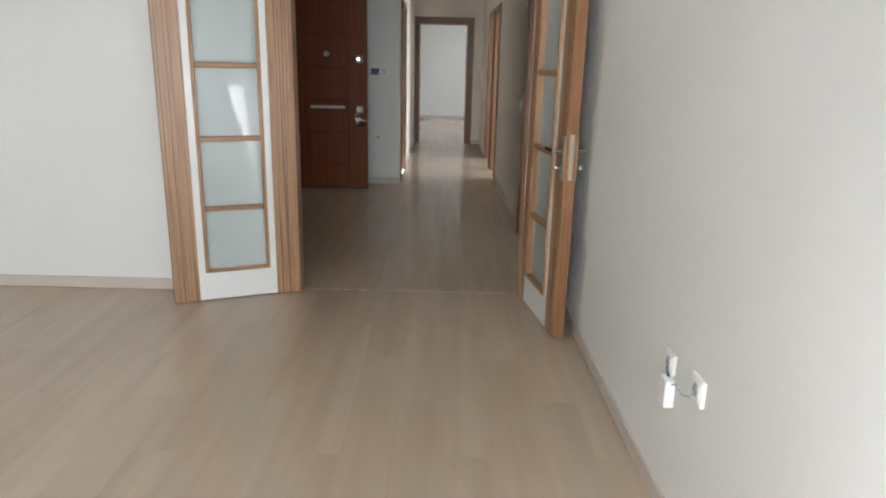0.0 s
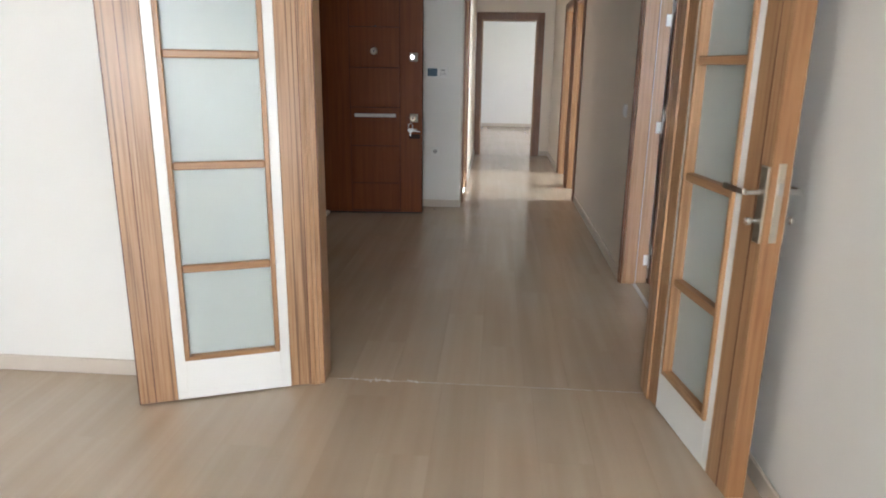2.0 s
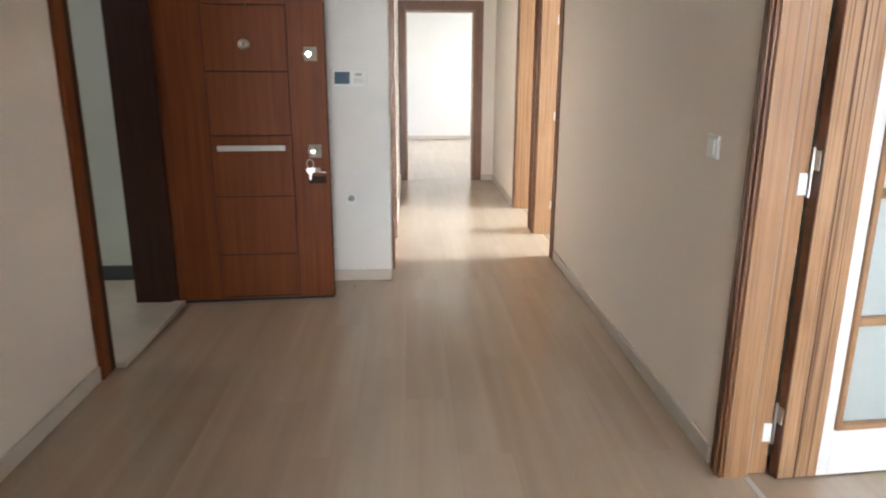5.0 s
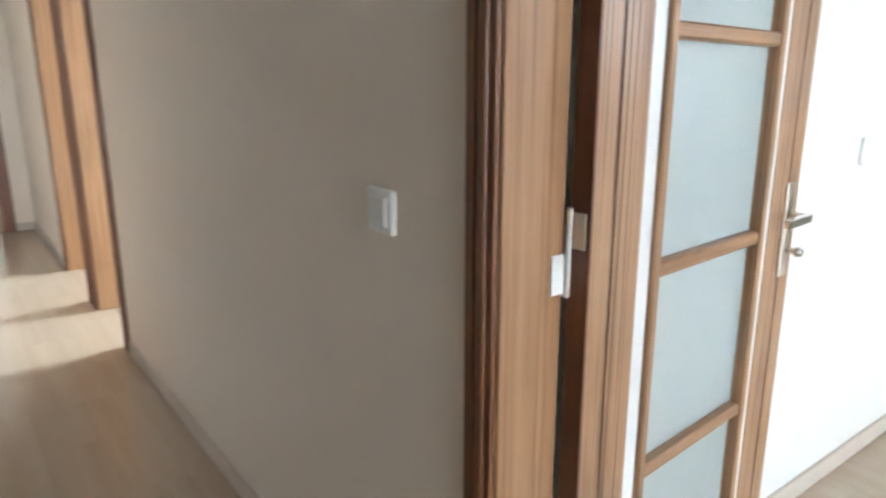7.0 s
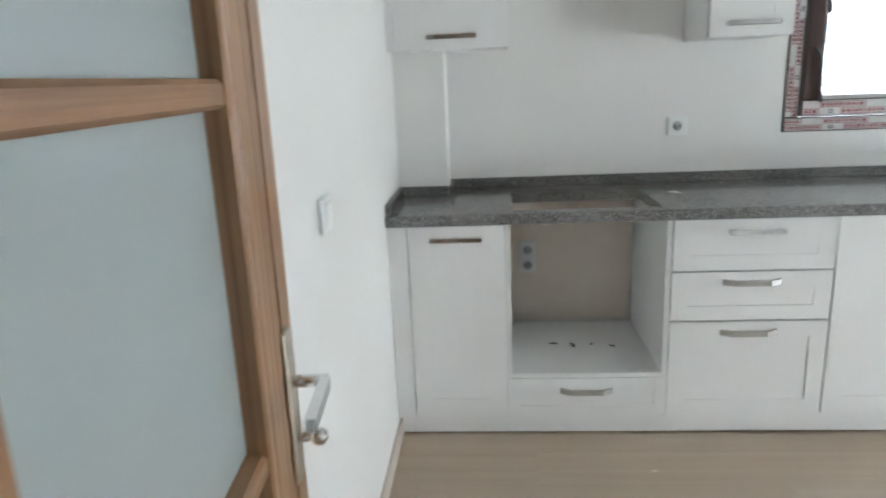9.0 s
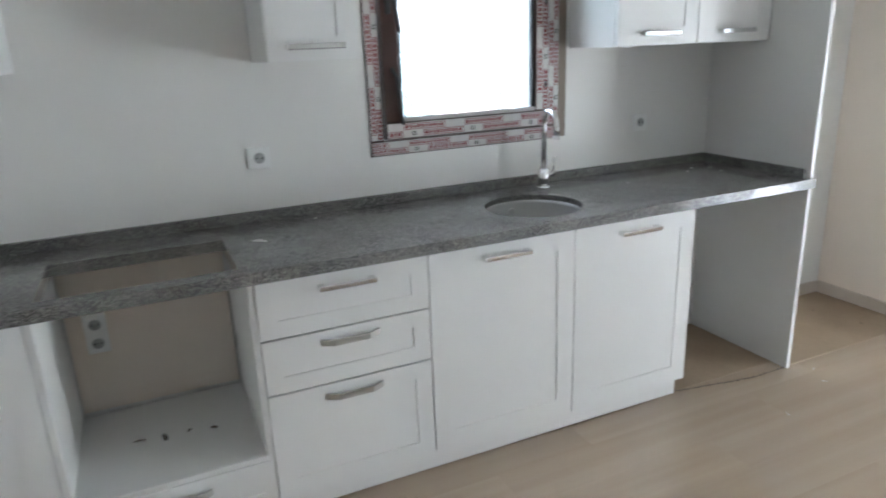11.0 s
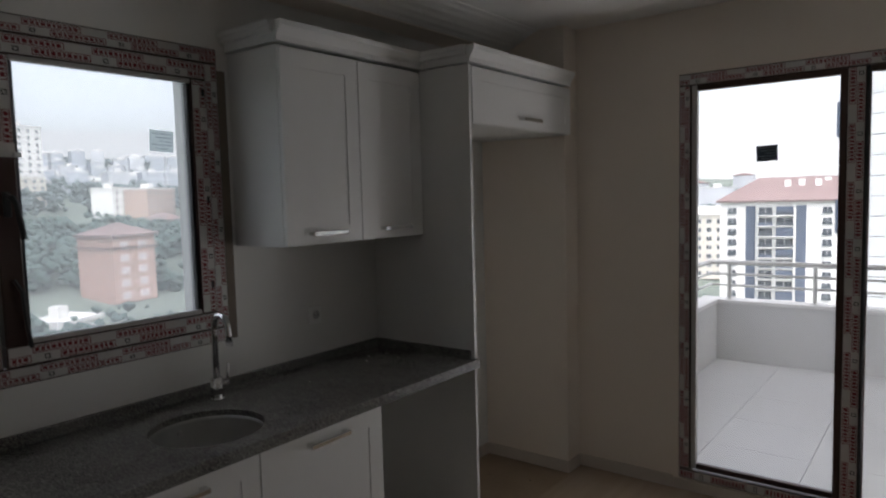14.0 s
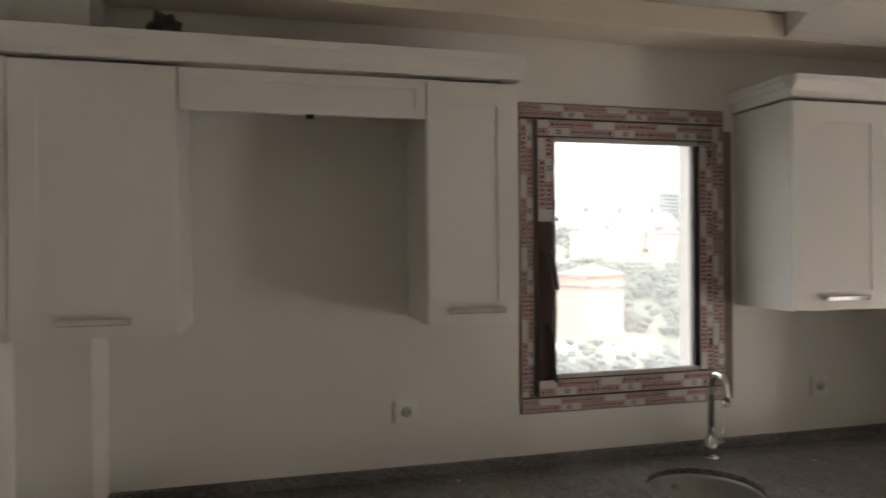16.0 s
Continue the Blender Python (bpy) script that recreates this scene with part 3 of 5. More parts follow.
def flush_leaf(m, w, label):
    base = thing("room_door", label, "door", m)
    part("slab", block((0.003, 0, 0.008, w - 0.003, 0.04, 2.0), bevel=0.002), OAK, base)
    for z0, z1 in ((0.16, 0.62), (0.70, 1.16), (1.24, 1.86)):
        part("door_panel", block((0.14, -0.004, z0, w - 0.14, 0.044, z1), bevel=0.004), TRIM, base)
    part("edge_band", block((-0.001, 0.001, 0.008, 0.003, 0.039, 2.0)), DARKWOOD, base, "dark brown edge band")
    lever_handle(base, w - 0.055, 0.0, -1, 1.005, -1)
    return base


flush_leaf(pose(0.463, 9.385, 0, 0, 0, 2), 0.70, "brown veneered room door standing open")
flush_leaf(pose(0.463, 10.475, 0, 0, 0, 4), 0.84, "brown veneered room door standing open")
flush_leaf(pose(-0.985, 8.452, 0, 0, 0, 90), 0.785, "brown veneered room door, closed")


# ---- entrance door ----
def entrance():
    fr = thing("entrance_door_frame", "dark brown steel entrance door frame with wood finish", "door frame", kind="structure")
    for y in (6.78, 7.69):
        part("jamb", block((-2.34, y, 0.001, -2.10, y + 0.05, 2.03), bevel=0.003), CHERRY_DARK, fr)
    part("head_lining", block((-2.34, 6.78, 2.03, -2.10, 7.74, 2.08), bevel=0.003), CHERRY_DARK, fr)
    part("casing", block((-2.118, 6.70, 0.001, -2.098, 6.78, 2.14), bevel=0.004), CHERRY, fr)
    part("casing", block((-2.118, 7.74, 0.001, -2.098, 7.82, 2.14), bevel=0.004), CHERRY_DARK, fr)
    part("head_casing", block((-2.118, 6.7801, 2.0801, -2.098, 7.7399, 2.14), bevel=0.004), CHERRY_DARK, fr)
    base = thing("entrance_door", "reddish brown cherry steel entrance door standing wide open", "door", pose(-2.135, 7.705, 0, 0, 0, 4.6))
    w = 0.935
    part("slab", block((0, 0, 0.018, w, 0.058, 2.04), bevel=0.004), CHERRY, base)
    part("steel_edge", block((w, 0.006, 0.02, w + 0.004, 0.052, 2.036)), CHERRY_DARK, base, "dark brown steel edge")
    part("bottom_seal", block((0.004, 0.008, 0.004, w - 0.004, 0.05, 0.018)), SEAL, base, "black rubber bottom seal")
    zs = [0.035, 0.29, 0.632, 0.976, 1.322, 1.665, 2.01]
    # Near-black sheet paints the shadow in the grooves between the panels.
    part("groove", block((0.285, -0.0012, 0.03, 0.735, 0, 2.015)), GROOVE, base, "dark groove lines")
    for a, b in zip(zs, zs[1:]):
        part("door_panel", block((0.289, -0.006, a + 0.0025, 0.731, 0.001, b - 0.0025), bevel=0.0025), CHERRY, base)
    bar = part("pull_bar", block((0.325, -0.03, 0.892, 0.695, -0.016, 0.922), bevel=0.003), FILM, base, "steel pull bar under torn film")
    for x in (0.36, 0.66):
        part("bracket", block((x, -0.018, 0.897, x + 0.02, -0.005, 0.917)), STEEL, bar)
    for x, z, r, nm in ((0.505, 1.463, 0.034, "peephole"), (0.845, 1.415, 0.03, "lock_rosette"), (0.848, 0.885, 0.03, "lock_rosette")):
        ro = smooth(part(nm, rod(bmesh.new(), (x, 0.001, z), (x, -0.013, z), r, 24, r * 0.8), BRASS, base, "satin nickel rosette"))
        part("cylinder", rod(bmesh.new(), (x, -0.012, z), (x, -0.02, z), r * 0.5, 16), CHROME, ro)
        part("keyway", block((x - 0.004, -0.0212, z - 0.01, x + 0.004, -0.0198, z + 0.01)), DARK, ro)
    for x, z in ((0.845, 1.415), (0.848, 0.885)):
        part("escutcheon", block((x - 0.024, -0.0045, z - 0.037, x + 0.046, 0.0005, z + 0.037), bevel=0.002), PALEPLATE, base, "pale cream escutcheon plate")
    esc = part("escutcheon", block((0.822, -0.006, 0.762, 0.884, 0.0005, 0.79), bevel=0.003), PALEPLATE, base, "worn cream handle plate")
    part("key_ring", pipe(bmesh.new(), [(0.828 + 0.02 * math.cos(a), -0.022, 0.815 + 0.026 * math.sin(a)) for a in (math.tau * k / 14 for k in range(15))], 0.0022, 6), STEEL, esc)
    for k, (x, z, tilt) in enumerate(((0.812, 0.79, -18), (0.83, 0.786, 4), (0.85, 0.792, 26))):
        key = block((-0.011, -0.0012, -0.026, 0.011, 0.0012, 0.0), (-0.004, -0.0012, -0.062, 0.004, 0.0012, -0.026))
        key.transform(pose(x, -0.02 - 0.004 * k, z, 0, tilt, 0))
        part("key", key, STEEL, esc, "chrome door key")
    part("lever", pipe(bmesh.new(), [(0.862, -0.004, 0.776), (0.862, -0.04, 0.776), (0.874, -0.045, 0.774), (0.915, -0.045, 0.768)], 0.005, 8), STEEL, esc)
    part("dark_plate", block((0.815, -0.0012, 0.70, 0.915, 0.0004, 0.742)), CHERRY_DARK, base, "dark patch of veneer")
    part("nail", rod(bmesh.new(), (0.52, 0, 1.672), (0.52, -0.02, 1.672), 0.008, 8), DARK, base, "small dark knob")
    for z in (0.35, 1.05, 1.75):
        part("bolt", rod(bmesh.new(), (w + 0.003, 0.03, z), (w + 0.014, 0.03, z), 0.008, 10), STEEL, base)
    st = thing("threshold", "beige marble door threshold of the entrance", "threshold", kind="structure")
    part("slab", block((-2.34, 6.831, -0.02, -2.13, 7.689, 0.02), bevel=0.004), MARBLE, st)
    part("strip", block((-2.129, 6.831, 0.0, -2.055, 7.689, 0.03), bevel=0.004), MARBLE, st)


entrance()
structure("floor_stairs", block((-4.4, 5.3, -0.15, -2.341, 8.42, -0.03)), MARBLE, "beige marble stairwell landing", "floor")
structure("baseboard_stairs", block((-4.3, 8.285, -0.03, -2.34, 8.30, 0.07), bevel=0.003), DARK, "black stone skirting in the stairwell", "baseboard")


# ---- kitchen ----
FX, XW = 2.80, 3.398          # door faces, wall


def bar_handle(parent, y, z, x, length=0.19):
    """Flat chrome bar on two feet, in front of a face at x."""
    a, b = y - length / 2, y + length / 2
    h = part("handle", block((x - 0.034, a, z - 0.007, x - 0.024, b, z + 0.011), bevel=0.002), CHROME, parent, "chrome bar handle")
    for q in (a, b - 0.022):
        part("foot", block((x - 0.026, q, z - 0.006, x + 0.0005, q + 0.022, z + 0.010), bevel=0.0015), CHROME, h)
    return h


def bow_handle(parent, y, z, x, length=0.2):
    """Satin bow handle, arched away from the face."""
    bm = bmesh.new()
    n = 10
    rows = []
    for k in range(n + 1):
        f = k / n
        off = 0.030 * min(1.0, math.sin(math.pi * (0.06 + 0.88 * f)) * 1.5)
        yy = y + (f - 0.5) * length
        rows.append([bm.verts.new(p) for p in ((x - off, yy, z + 0.010), (x - off, yy, z - 0.010), (x - max(0.0, off - 0.009), yy, z - 0.010), (x - max(0.0, off - 0.009), yy, z + 0.010))])
    for a, b in zip(rows, rows[1:]):
        for k in range(4):
            bm.faces.new((a[k], a[(k + 1) % 4], b[(k + 1) % 4], b[k]))
    bm.faces.new(rows[0]), bm.faces.new(rows[-1][::-1])
    return part("handle", bm, STEEL, parent, "satin steel bow handle")


def front(name, parent, x, y0, y1, z0, z1, border=0.072, gap=0.0021):
    """Foil-wrapped panel front with a shallow recessed field."""
    a, b, c, d = y0 + gap, y1 - gap, z0 + gap, z1 - gap
    ob = part(name, block((x + 0.004, a, c, x + 0.019, b, d), bevel=0.0015), CABINET, parent)
    bm = block((x, a, c, x + 0.0038, a + border, d), (x, b - border, c, x + 0.0038, b, d),
               (x, a + border, c, x + 0.0038, b - border, c + min(border, (d - c) * 0.3)), (x, a + border, d - min(border, (d - c) * 0.3), x + 0.0038, b - border, d))
    part("panel_border", bm, CABINET, ob)
    return ob


def carcass(parent, x0, x1, y0, y1, z0, z1, open_top=True):
    t = 0.018
    part("side_panel", block((x0, y0 + 0.0004, z0, x1, y0 + t, z1)), CARCASS, parent)
    part("side_panel", block((x0, y1 - t, z0, x1, y1 - 0.0004, z1)), CARCASS, parent)
    part("bottom_panel", block((x0, y0 + t, z0, x1, y1 - t, z0 + t)), CARCASS, parent)
    if not open_top:
        part("top_panel", block((x0, y0 + t, z1 - t, x1, y1 - t, z1)), CARCASS, parent)
    part("back_panel", block((x1 - 0.008, y0 + t, z0 + t, x1, y1 - t, z1 - (0 if open_top else t))), CARCASS, parent)


GB = "kitchen base units"
u = thing("base_cabinet", "narrow white kitchen base cabinet with one door", "cabinet", group=GB)
carcass(u, FX + 0.0195, 3.19, 5.565, 5.925, 0.1, 0.879)
d = front("door", u, FX, 5.565, 5.925, 0.105, 0.873)
bar_handle(d, 5.745, 0.822, FX)
part("filler_strip", block((FX + 0.004, 5.927, 0.1, FX + 0.02, 5.997, 0.879)), CABINET, u)

u = thing("oven_cabinet", "white kitchen unit with an empty oven bay above one drawer", "cabinet", group=GB)
part("side_panel", block((FX + 0.003, 5.545, 0.1, XW - 0.02, 5.5646, 0.879)), CARCASS, u)
part("side_panel", block((FX + 0.003, 4.9604, 0.1, XW - 0.02, 4.98, 0.879)), CARCASS, u)
part("shelf", block((FX + 0.003, 4.98, 0.262, XW - 0.03, 5.545, 0.28), bevel=0.001), CARCASS, u)
part("bottom_panel", block((FX + 0.02, 4.98, 0.1, XW - 0.03, 5.545, 0.118)), CARCASS, u)
d = front("drawer", u, FX, 4.962, 5.563, 0.105, 0.262, 0.04)
bow_handle(d, 5.262, 0.212, FX)

u = thing("drawer_cabinet", "white kitchen base unit with three drawers", "cabinet", group=GB)
carcass(u, FX + 0.0195, XW - 0.02, 4.386, 4.96, 0.1, 0.879)
for z0, z1, h in ((0.679, 0.873, 0.825), (0.487, 0.677, 0.638), (0.105, 0.485, 0.443)):
    d = front("drawer", u, FX, 4.386, 4.96, z0, z1, 0.06)
    (bar_handle if h > 0.8 else bow_handle)(d, 4.672, h, FX)

for y0, y1, lab in ((3.787, 4.384, "white kitchen sink cabinet with one door"), (3.197, 3.785, "white kitchen base cabinet with one door, beside the empty appliance bay")):
    u = thing("base_cabinet", lab, "cabinet", group=GB)
    carcass(u, FX + 0.0195, XW - 0.02, y0, y1, 0.1, 0.74)
    part("front_rail", block((FX + 0.0195, y0 + 0.001, 0.80, FX + 0.03, y1 - 0.001, 0.879)), CARCASS, u)
    d = front("door", u, FX, y0, y1, 0.105, 0.873)
    bar_handle(d, (y0 + y1) / 2, 0.822, FX)
tagged(part("plinth", block((2.85, 3.197, 0.007, 2.866, 5.998, 0.099), bevel=0.001), CABINET), "white plinth board under the base units", "plinth")

u = thing("tall_side_panel", "white tall side panel beside the empty fridge recess", "panel")
part("board", block((2.785, 2.545, 0.001, XW, 2.5628, 2.29)), CARCASS, u)
part("edge_band", block((2.7835, 2.5448, 0.001, 2.785, 2.563, 2.29)), WHITE, u, "bright white edge band")


# Added cream sheet puts the bay's warmer, lighter look into colour.
structure("wall_bay_sheet", block((3.3965, 4.982, 0.281, 3.3985, 5.543, 0.8795)), CREAMWALL, "cream-painted sheet added behind the empty oven bay", "wall")


# granite worktop with a hob cut-out and a round sink hole
def worktop():
    base = thing("worktop", "speckled grey granite worktop with upstand and hob cut-out", "worktop")
    z0, z1, x0, x1 = 0.88, 0.92, 2.765, XW
    hx0, hx1, hy0, hy1 = 2.825, 3.19, 4.995, 5.53
    cx, cy, r = 3.03, 3.825, 0.192
    y_a, y_b = 2.546, 5.997
    bm = bmesh.new()
    for q in ((x0, hy1, x1, 5.788), (x0, 5.788, 3.203, y_b), (x0, hy0, hx0, hy1), (hx1, hy0, x1, hy1), (x0, cy + 0.3, x1, hy0), (x0, y_a + 0.02, x1, cy - 0.3), (x0, y_a, 2.783, y_a + 0.02)):
        part("slab_strip", block((q[0], q[1], z0, q[2], q[3], z1)), GRANITE, base)
    n = 48
    outer, inner = [], []
    for k in range(n):
        a = k * math.tau / n
        c, s = math.cos(a), math.sin(a)
        ex = min((x1 - cx) / c if c > 1e-6 else ((x0 - cx) / c if c < -1e-6 else 9), 0.3 / abs(s) if abs(s) > 1e-6 else 9)
        outer.append((cx + ex * c, cy + ex * s)), inner.append((cx + r * c, cy + r * s))
    for cxy in ((x0, cy - 0.3), (x0, cy + 0.3), (x1, cy - 0.3), (x1, cy + 0.3)):
        k = round(math.atan2(cxy[1] - cy, cxy[0] - cx) / math.tau * n) % n
        outer[k] = cxy
    for zz, flip in ((z1, False), (z0, True)):
        vo = [bm.verts.new((*p, zz)) for p in outer]
        vi = [bm.verts.new((*p, zz)) for p in inner]
        for k in range(n):
            bm.faces.new((vo[k], vo[(k + 1) % n], vi[(k + 1) % n], vi[k]))
        if zz == z1:
            top_o, top_i = vo, vi
        else:
            for k in range(n):
                bm.faces.new((top_i[k], top_i[(k + 1) % n], vi[(k + 1) % n], vi[k]))
                bm.faces.new((top_o[k], vo[k], vo[(k + 1) % n], top_o[(k + 1) % n]))
    part("slab", bm, GRANITE, base)
    u0, uz = 0.02, 0.96
    part("upstand", block((x1 - u0, y_a + 0.042, z1, x1, 5.788, uz), bevel=0.0015), GRANITE, base)
    part("upstand", block((2.80, y_a + 0.02, z1, x1, y_a + 0.04, uz), bevel=0.0015), GRANITE, base)
    part("upstand", block((3.183, 5.766, z1, x1 - u0, 5.786, uz), bevel=0.0015), GRANITE, base)
    part("upstand", block((3.183, 5.788, z1, 3.203, 5.976, uz), bevel=0.0015), GRANITE, base)
    part("upstand", block((2.78, 5.978, z1, 3.203, y_b, uz), bevel=0.0015), GRANITE, base)
    return base


worktop()
CX, CY, CR = 3.03, 3.825, 0.192


def sink():
    base = thing("sink", "round stainless steel sink set under the granite", "sink", pose(CX, CY, 0.92))
    prof = [(CR - 0.0005, -0.022), (CR - 0.004, -0.024), (CR - 0.008, -0.034), (CR - 0.018, -0.13), (CR - 0.05, -0.155), (0.05, -0.162), (0.04, -0.168), (0.001, -0.168)]
    bm = bmesh.new()
    n = 48
    rings = [[bm.verts.new((r * math.cos(k * math.tau / n), r * math.sin(k * math.tau / n), z)) for k in range(n)] for r, z in prof]
    for a, b in zip(rings, rings[1:]):
        for k in range(n):
            bm.faces.new((a[k], a[(k + 1) % n], b[(k + 1) % n], b[k]))
    smooth(part("bowl", bm, SINKSTEEL, base))
    part("drain", rod(bmesh.new(), (0, 0, -0.1675), (0, 0, -0.16), 0.032, 24), CHROME, base, "chrome drain strainer")
    part("overflow", rod(bmesh.new(), (CR - 0.014, 0.0, -0.06), (CR - 0.02, 0, -0.061), 0.011, 16), GREYPLASTIC, base, "grey overflow rosette")


sink()


def faucet():
    base = thing("faucet", "chrome swan-neck kitchen mixer tap on the worktop", "faucet", pose(3.285, 3.612, 0.9205))
    body = rod(bmesh.new(), (0, 0, 0), (0, 0, 0.085), 0.024, 20)
    rod(body, (0, 0, 0), (0, 0, 0.008), 0.03, 20)
    smooth(part("body", body, CHROME, base))
    pts = [(0, 0, 0.08), (0, 0, 0.27)] + [(-0.045 + 0.045 * math.cos(a), 0, 0.285 + 0.05 * math.sin(a)) for a in (math.pi * k / 10 for k in range(1, 10))] + [(-0.092, 0, 0.265), (-0.094, 0, 0.235)]
    smooth(part("spout", pipe(bmesh.new(), pts, 0.0125, 14), CHROME, base))
    part("aerator", rod(bmesh.new(), (-0.094, 0, 0.236), (-0.094, 0, 0.222), 0.0145, 14), STEEL, base)
    bm = rod(bmesh.new(), (0, -0.02, 0.055), (0, -0.052, 0.058), 0.012, 12)
    rod(bm, (0, -0.046, 0.058), (0.004, -0.058, 0.13), 0.005, 8)
    smooth(part("lever", bm, CHROME, base))


faucet()

# wall cupboards
UX, U0, U1 = 3.07, 1.505, 2.288
GU = "kitchen wall cupboards"


def wall_cupboard(y0, y1, doors, label, x=UX, z0=U0, z1=U1, handles=True):
    u = thing("wall_cabinet", label, "cabinet", group=GU)
    carcass(u, x + 0.0195, XW, y0, y1, z0, z1, False)
    for a, b in doors:
        d = front("door", u, x, a, b, z0, z1 - 0.006)
        if handles:
            bar_handle(d, (a + b) / 2, z0 + 0.045, x)
    return u


def cornice(y0, y1, x, ends=(False, False), label="white moulded cornice board on top of the cupboards"):
    prof = [(x + 0.012, 2.296), (x - 0.004, 2.298), (x - 0.006, 2.318), (x - 0.014, 2.33), (x - 0.03, 2.352), (x - 0.034, 2.372), (x + 0.012, 2.372)]
    bm = bmesh.new()
    e = [[bm.verts.new((px, y, pz)) for px, pz in prof] for y in (y0, y1)]
    n = len(prof)
    for k in range(n):
        bm.faces.new((e[0][k], e[0][(k + 1) % n], e[1][(k + 1) % n], e[1][k]))
    bm.faces.new(e[0]), bm.faces.new(e[1][::-1])
    for flag, y, s in ((ends[0], y0, 1), (ends[1], y1, -1)):
        if flag:
            for (pa, za, zb) in ((0.0, 2.296, 2.33), (0.02, 2.33, 2.352), (0.028, 2.352, 2.372)):
                box(bm, *sorted_box(x + 0.012, y + s * 0.012, za, XW, y - s * pa, zb))
    # Added cap board shuts light out so the joint below turns dark.
    box(bm, x + 0.0125, y0 + 0.001, 2.300, XW, y1 - 0.001, 2.316)
    ob = part("cupboard_cornice", bm, CABINET)
    return tagged(ob, label, "cornice")


fu = wall_cupboard(5.530, 5.968, [(5.530, 5.968)], "white kitchen wall cupboard with one door, beside the hood bay")
part("filler_strip", block((UX + 0.004, 5.970, U0, UX + 0.02, 5.998, U1)), CABINET, fu)
u = thing("hood_cabinet", "shallow white front panel above the empty extractor hood bay", "cabinet", group=GU)
front("front_panel", u, UX, 4.792, 5.528, 2.157, U1 - 0.004, 0.03)
part("bracket", block((UX + 0.002, 5.14, 2.147, UX + 0.018, 5.165, 2.1595)), DARK, u, "small dark bracket")
wall_cupboard(4.482, 4.790, [(4.482, 4.790)], "narrow white kitchen wall cupboard beside the window")
wall_cupboard(2.566, 3.411, [(2.99, 3.411), (2.566, 2.988)], "white two-door kitchen wall cupboard above the worktop")
cornice(4.47, 5.997, UX, (True, False))
cornice(2.566, 3.423, UX, (False, True))
u = thing("fridge_cabinet", "white flap cupboard above the empty fridge recess", "cabinet", group=GU)
carcass(u, 2.8, XW, 1.55, 2.543, 2.022, 2.288, False)
d = front("door", u, 2.78, 1.55, 2.543, 2.022, 2.284, 0.06)
bar_handle(d, 2.03, 2.068, 2.78)
cornice(1.55, 2.563, 2.78, (False, True), "white moulded cornice board above the fridge recess")


# ---- sockets and switches ----
def plate(kind, m, label, w=0.082, h=0.082):
    """Faces along local -y, back on the wall at y = 0."""
    base = thing(kind, label, "socket" if "socket" in kind else "switch", m)
    part("cover", block((-w / 2, -0.012, -h / 2, w / 2, 0, h / 2), bevel=0.003), PLASTIC, base)
    part("rim", block((-w / 2 + 0.012, -0.0145, -h / 2 + 0.012, w / 2 - 0.012, -0.0115, h / 2 - 0.012), bevel=0.001), PLASTIC, base)
    if "socket" in kind:
        for zc in ((0.0,) if h < 0.1 else (-0.036, 0.036)):
            well = smooth(part("socket_well", rod(bmesh.new(), (0, -0.014, zc), (0, -0.0155, zc), 0.02, 24), GREYPLASTIC, base, "grey round socket well"))
            for dx in (-0.0095, 0.0095):
                part("pin_hole", rod(bmesh.new(), (dx, -0.0152, zc), (dx, -0.0162, zc), 0.0035, 8), DARK, well)
    else:
        part("rocker", block((-0.026, -0.018, -0.027, 0.026, -0.014, 0.027), bevel=0.002), PLASTIC, base)
    return base


plate("wall_socket", pose(3.3995, 4.803, 1.16, 0, 0, -90), "white earthed wall socket above the worktop")
plate("wall_socket", pose(3.3995, 3.0, 1.148, 0, 0, -90), "white earthed wall socket above the worktop")
plate("wall_socket", pose(3.396, 5.45, 0.588, 0, 0, -90), "white double wall socket inside the oven bay", 0.075, 0.15)
plate("light_switch", pose(1.89, 5.9995, 1.108, 0, 0, 0), "white rocker light switch beside the kitchen door")
plate("light_switch", pose(0.2995, 6.175, 1.08, 0, 0, -90), "white rocker light switch on the hall wall")
plate("wall_socket", pose(-1.115, 8.1395, 0.546, 0, 0, 0), "white wall socket low on the hall wall")
plate("wall_socket", pose(0.3695, 2.02, 0.537, 0, 0, -90), "white wall plate low on the living room wall")
plate("wall_socket", pose(0.3695, 2.25, 0.515, 0, 0, -90), "white wall socket with an adapter hanging from it", 0.07, 0.07)
a = thing("plug_adapter", "white plug adapter hanging below a wall socket", "adapter", pose(0.3695, 2.225, 0.43, 0, 0, -90))
part("case", block((-0.032, -0.035, -0.05, 0.032, -0.002, 0.045), bevel=0.006, seg=2), PLASTIC, a)
part("cable", pipe(bmesh.new(), [(0.03, -0.015, 0.03), (0.07, -0.016, 0.055), (0.11, -0.012, 0.04), (0.16, -0.013, 0.06), (0.195, -0.012, 0.09)], 0.003, 6), GREYPLASTIC, a)
part("cable", pipe(bmesh.new(), [(0.0, -0.015, 0.04), (-0.01, -0.02, 0.065), (-0.03, -0.013, 0.085)], 0.004, 6), DARK, a)

ic = thing("intercom", "white wall intercom with a small blue-grey screen", "intercom", pose(-1.103, 8.1395, 1.285))
part("case", block((-0.105, -0.022, -0.052, 0.105, 0, 0.052), bevel=0.005, seg=2), PLASTIC, ic)
part("screen", block((-0.09, -0.0235, -0.035, 0.002, -0.0215, 0.036)), SCREEN, ic, "blue-grey glossy screen")
part("speaker_grille", block(*[(0.03 + k * 0.012, -0.0228, -0.03, 0.034 + k * 0.012, -0.0215, 0.0) for k in range(5)]), GREYPLASTIC, ic)
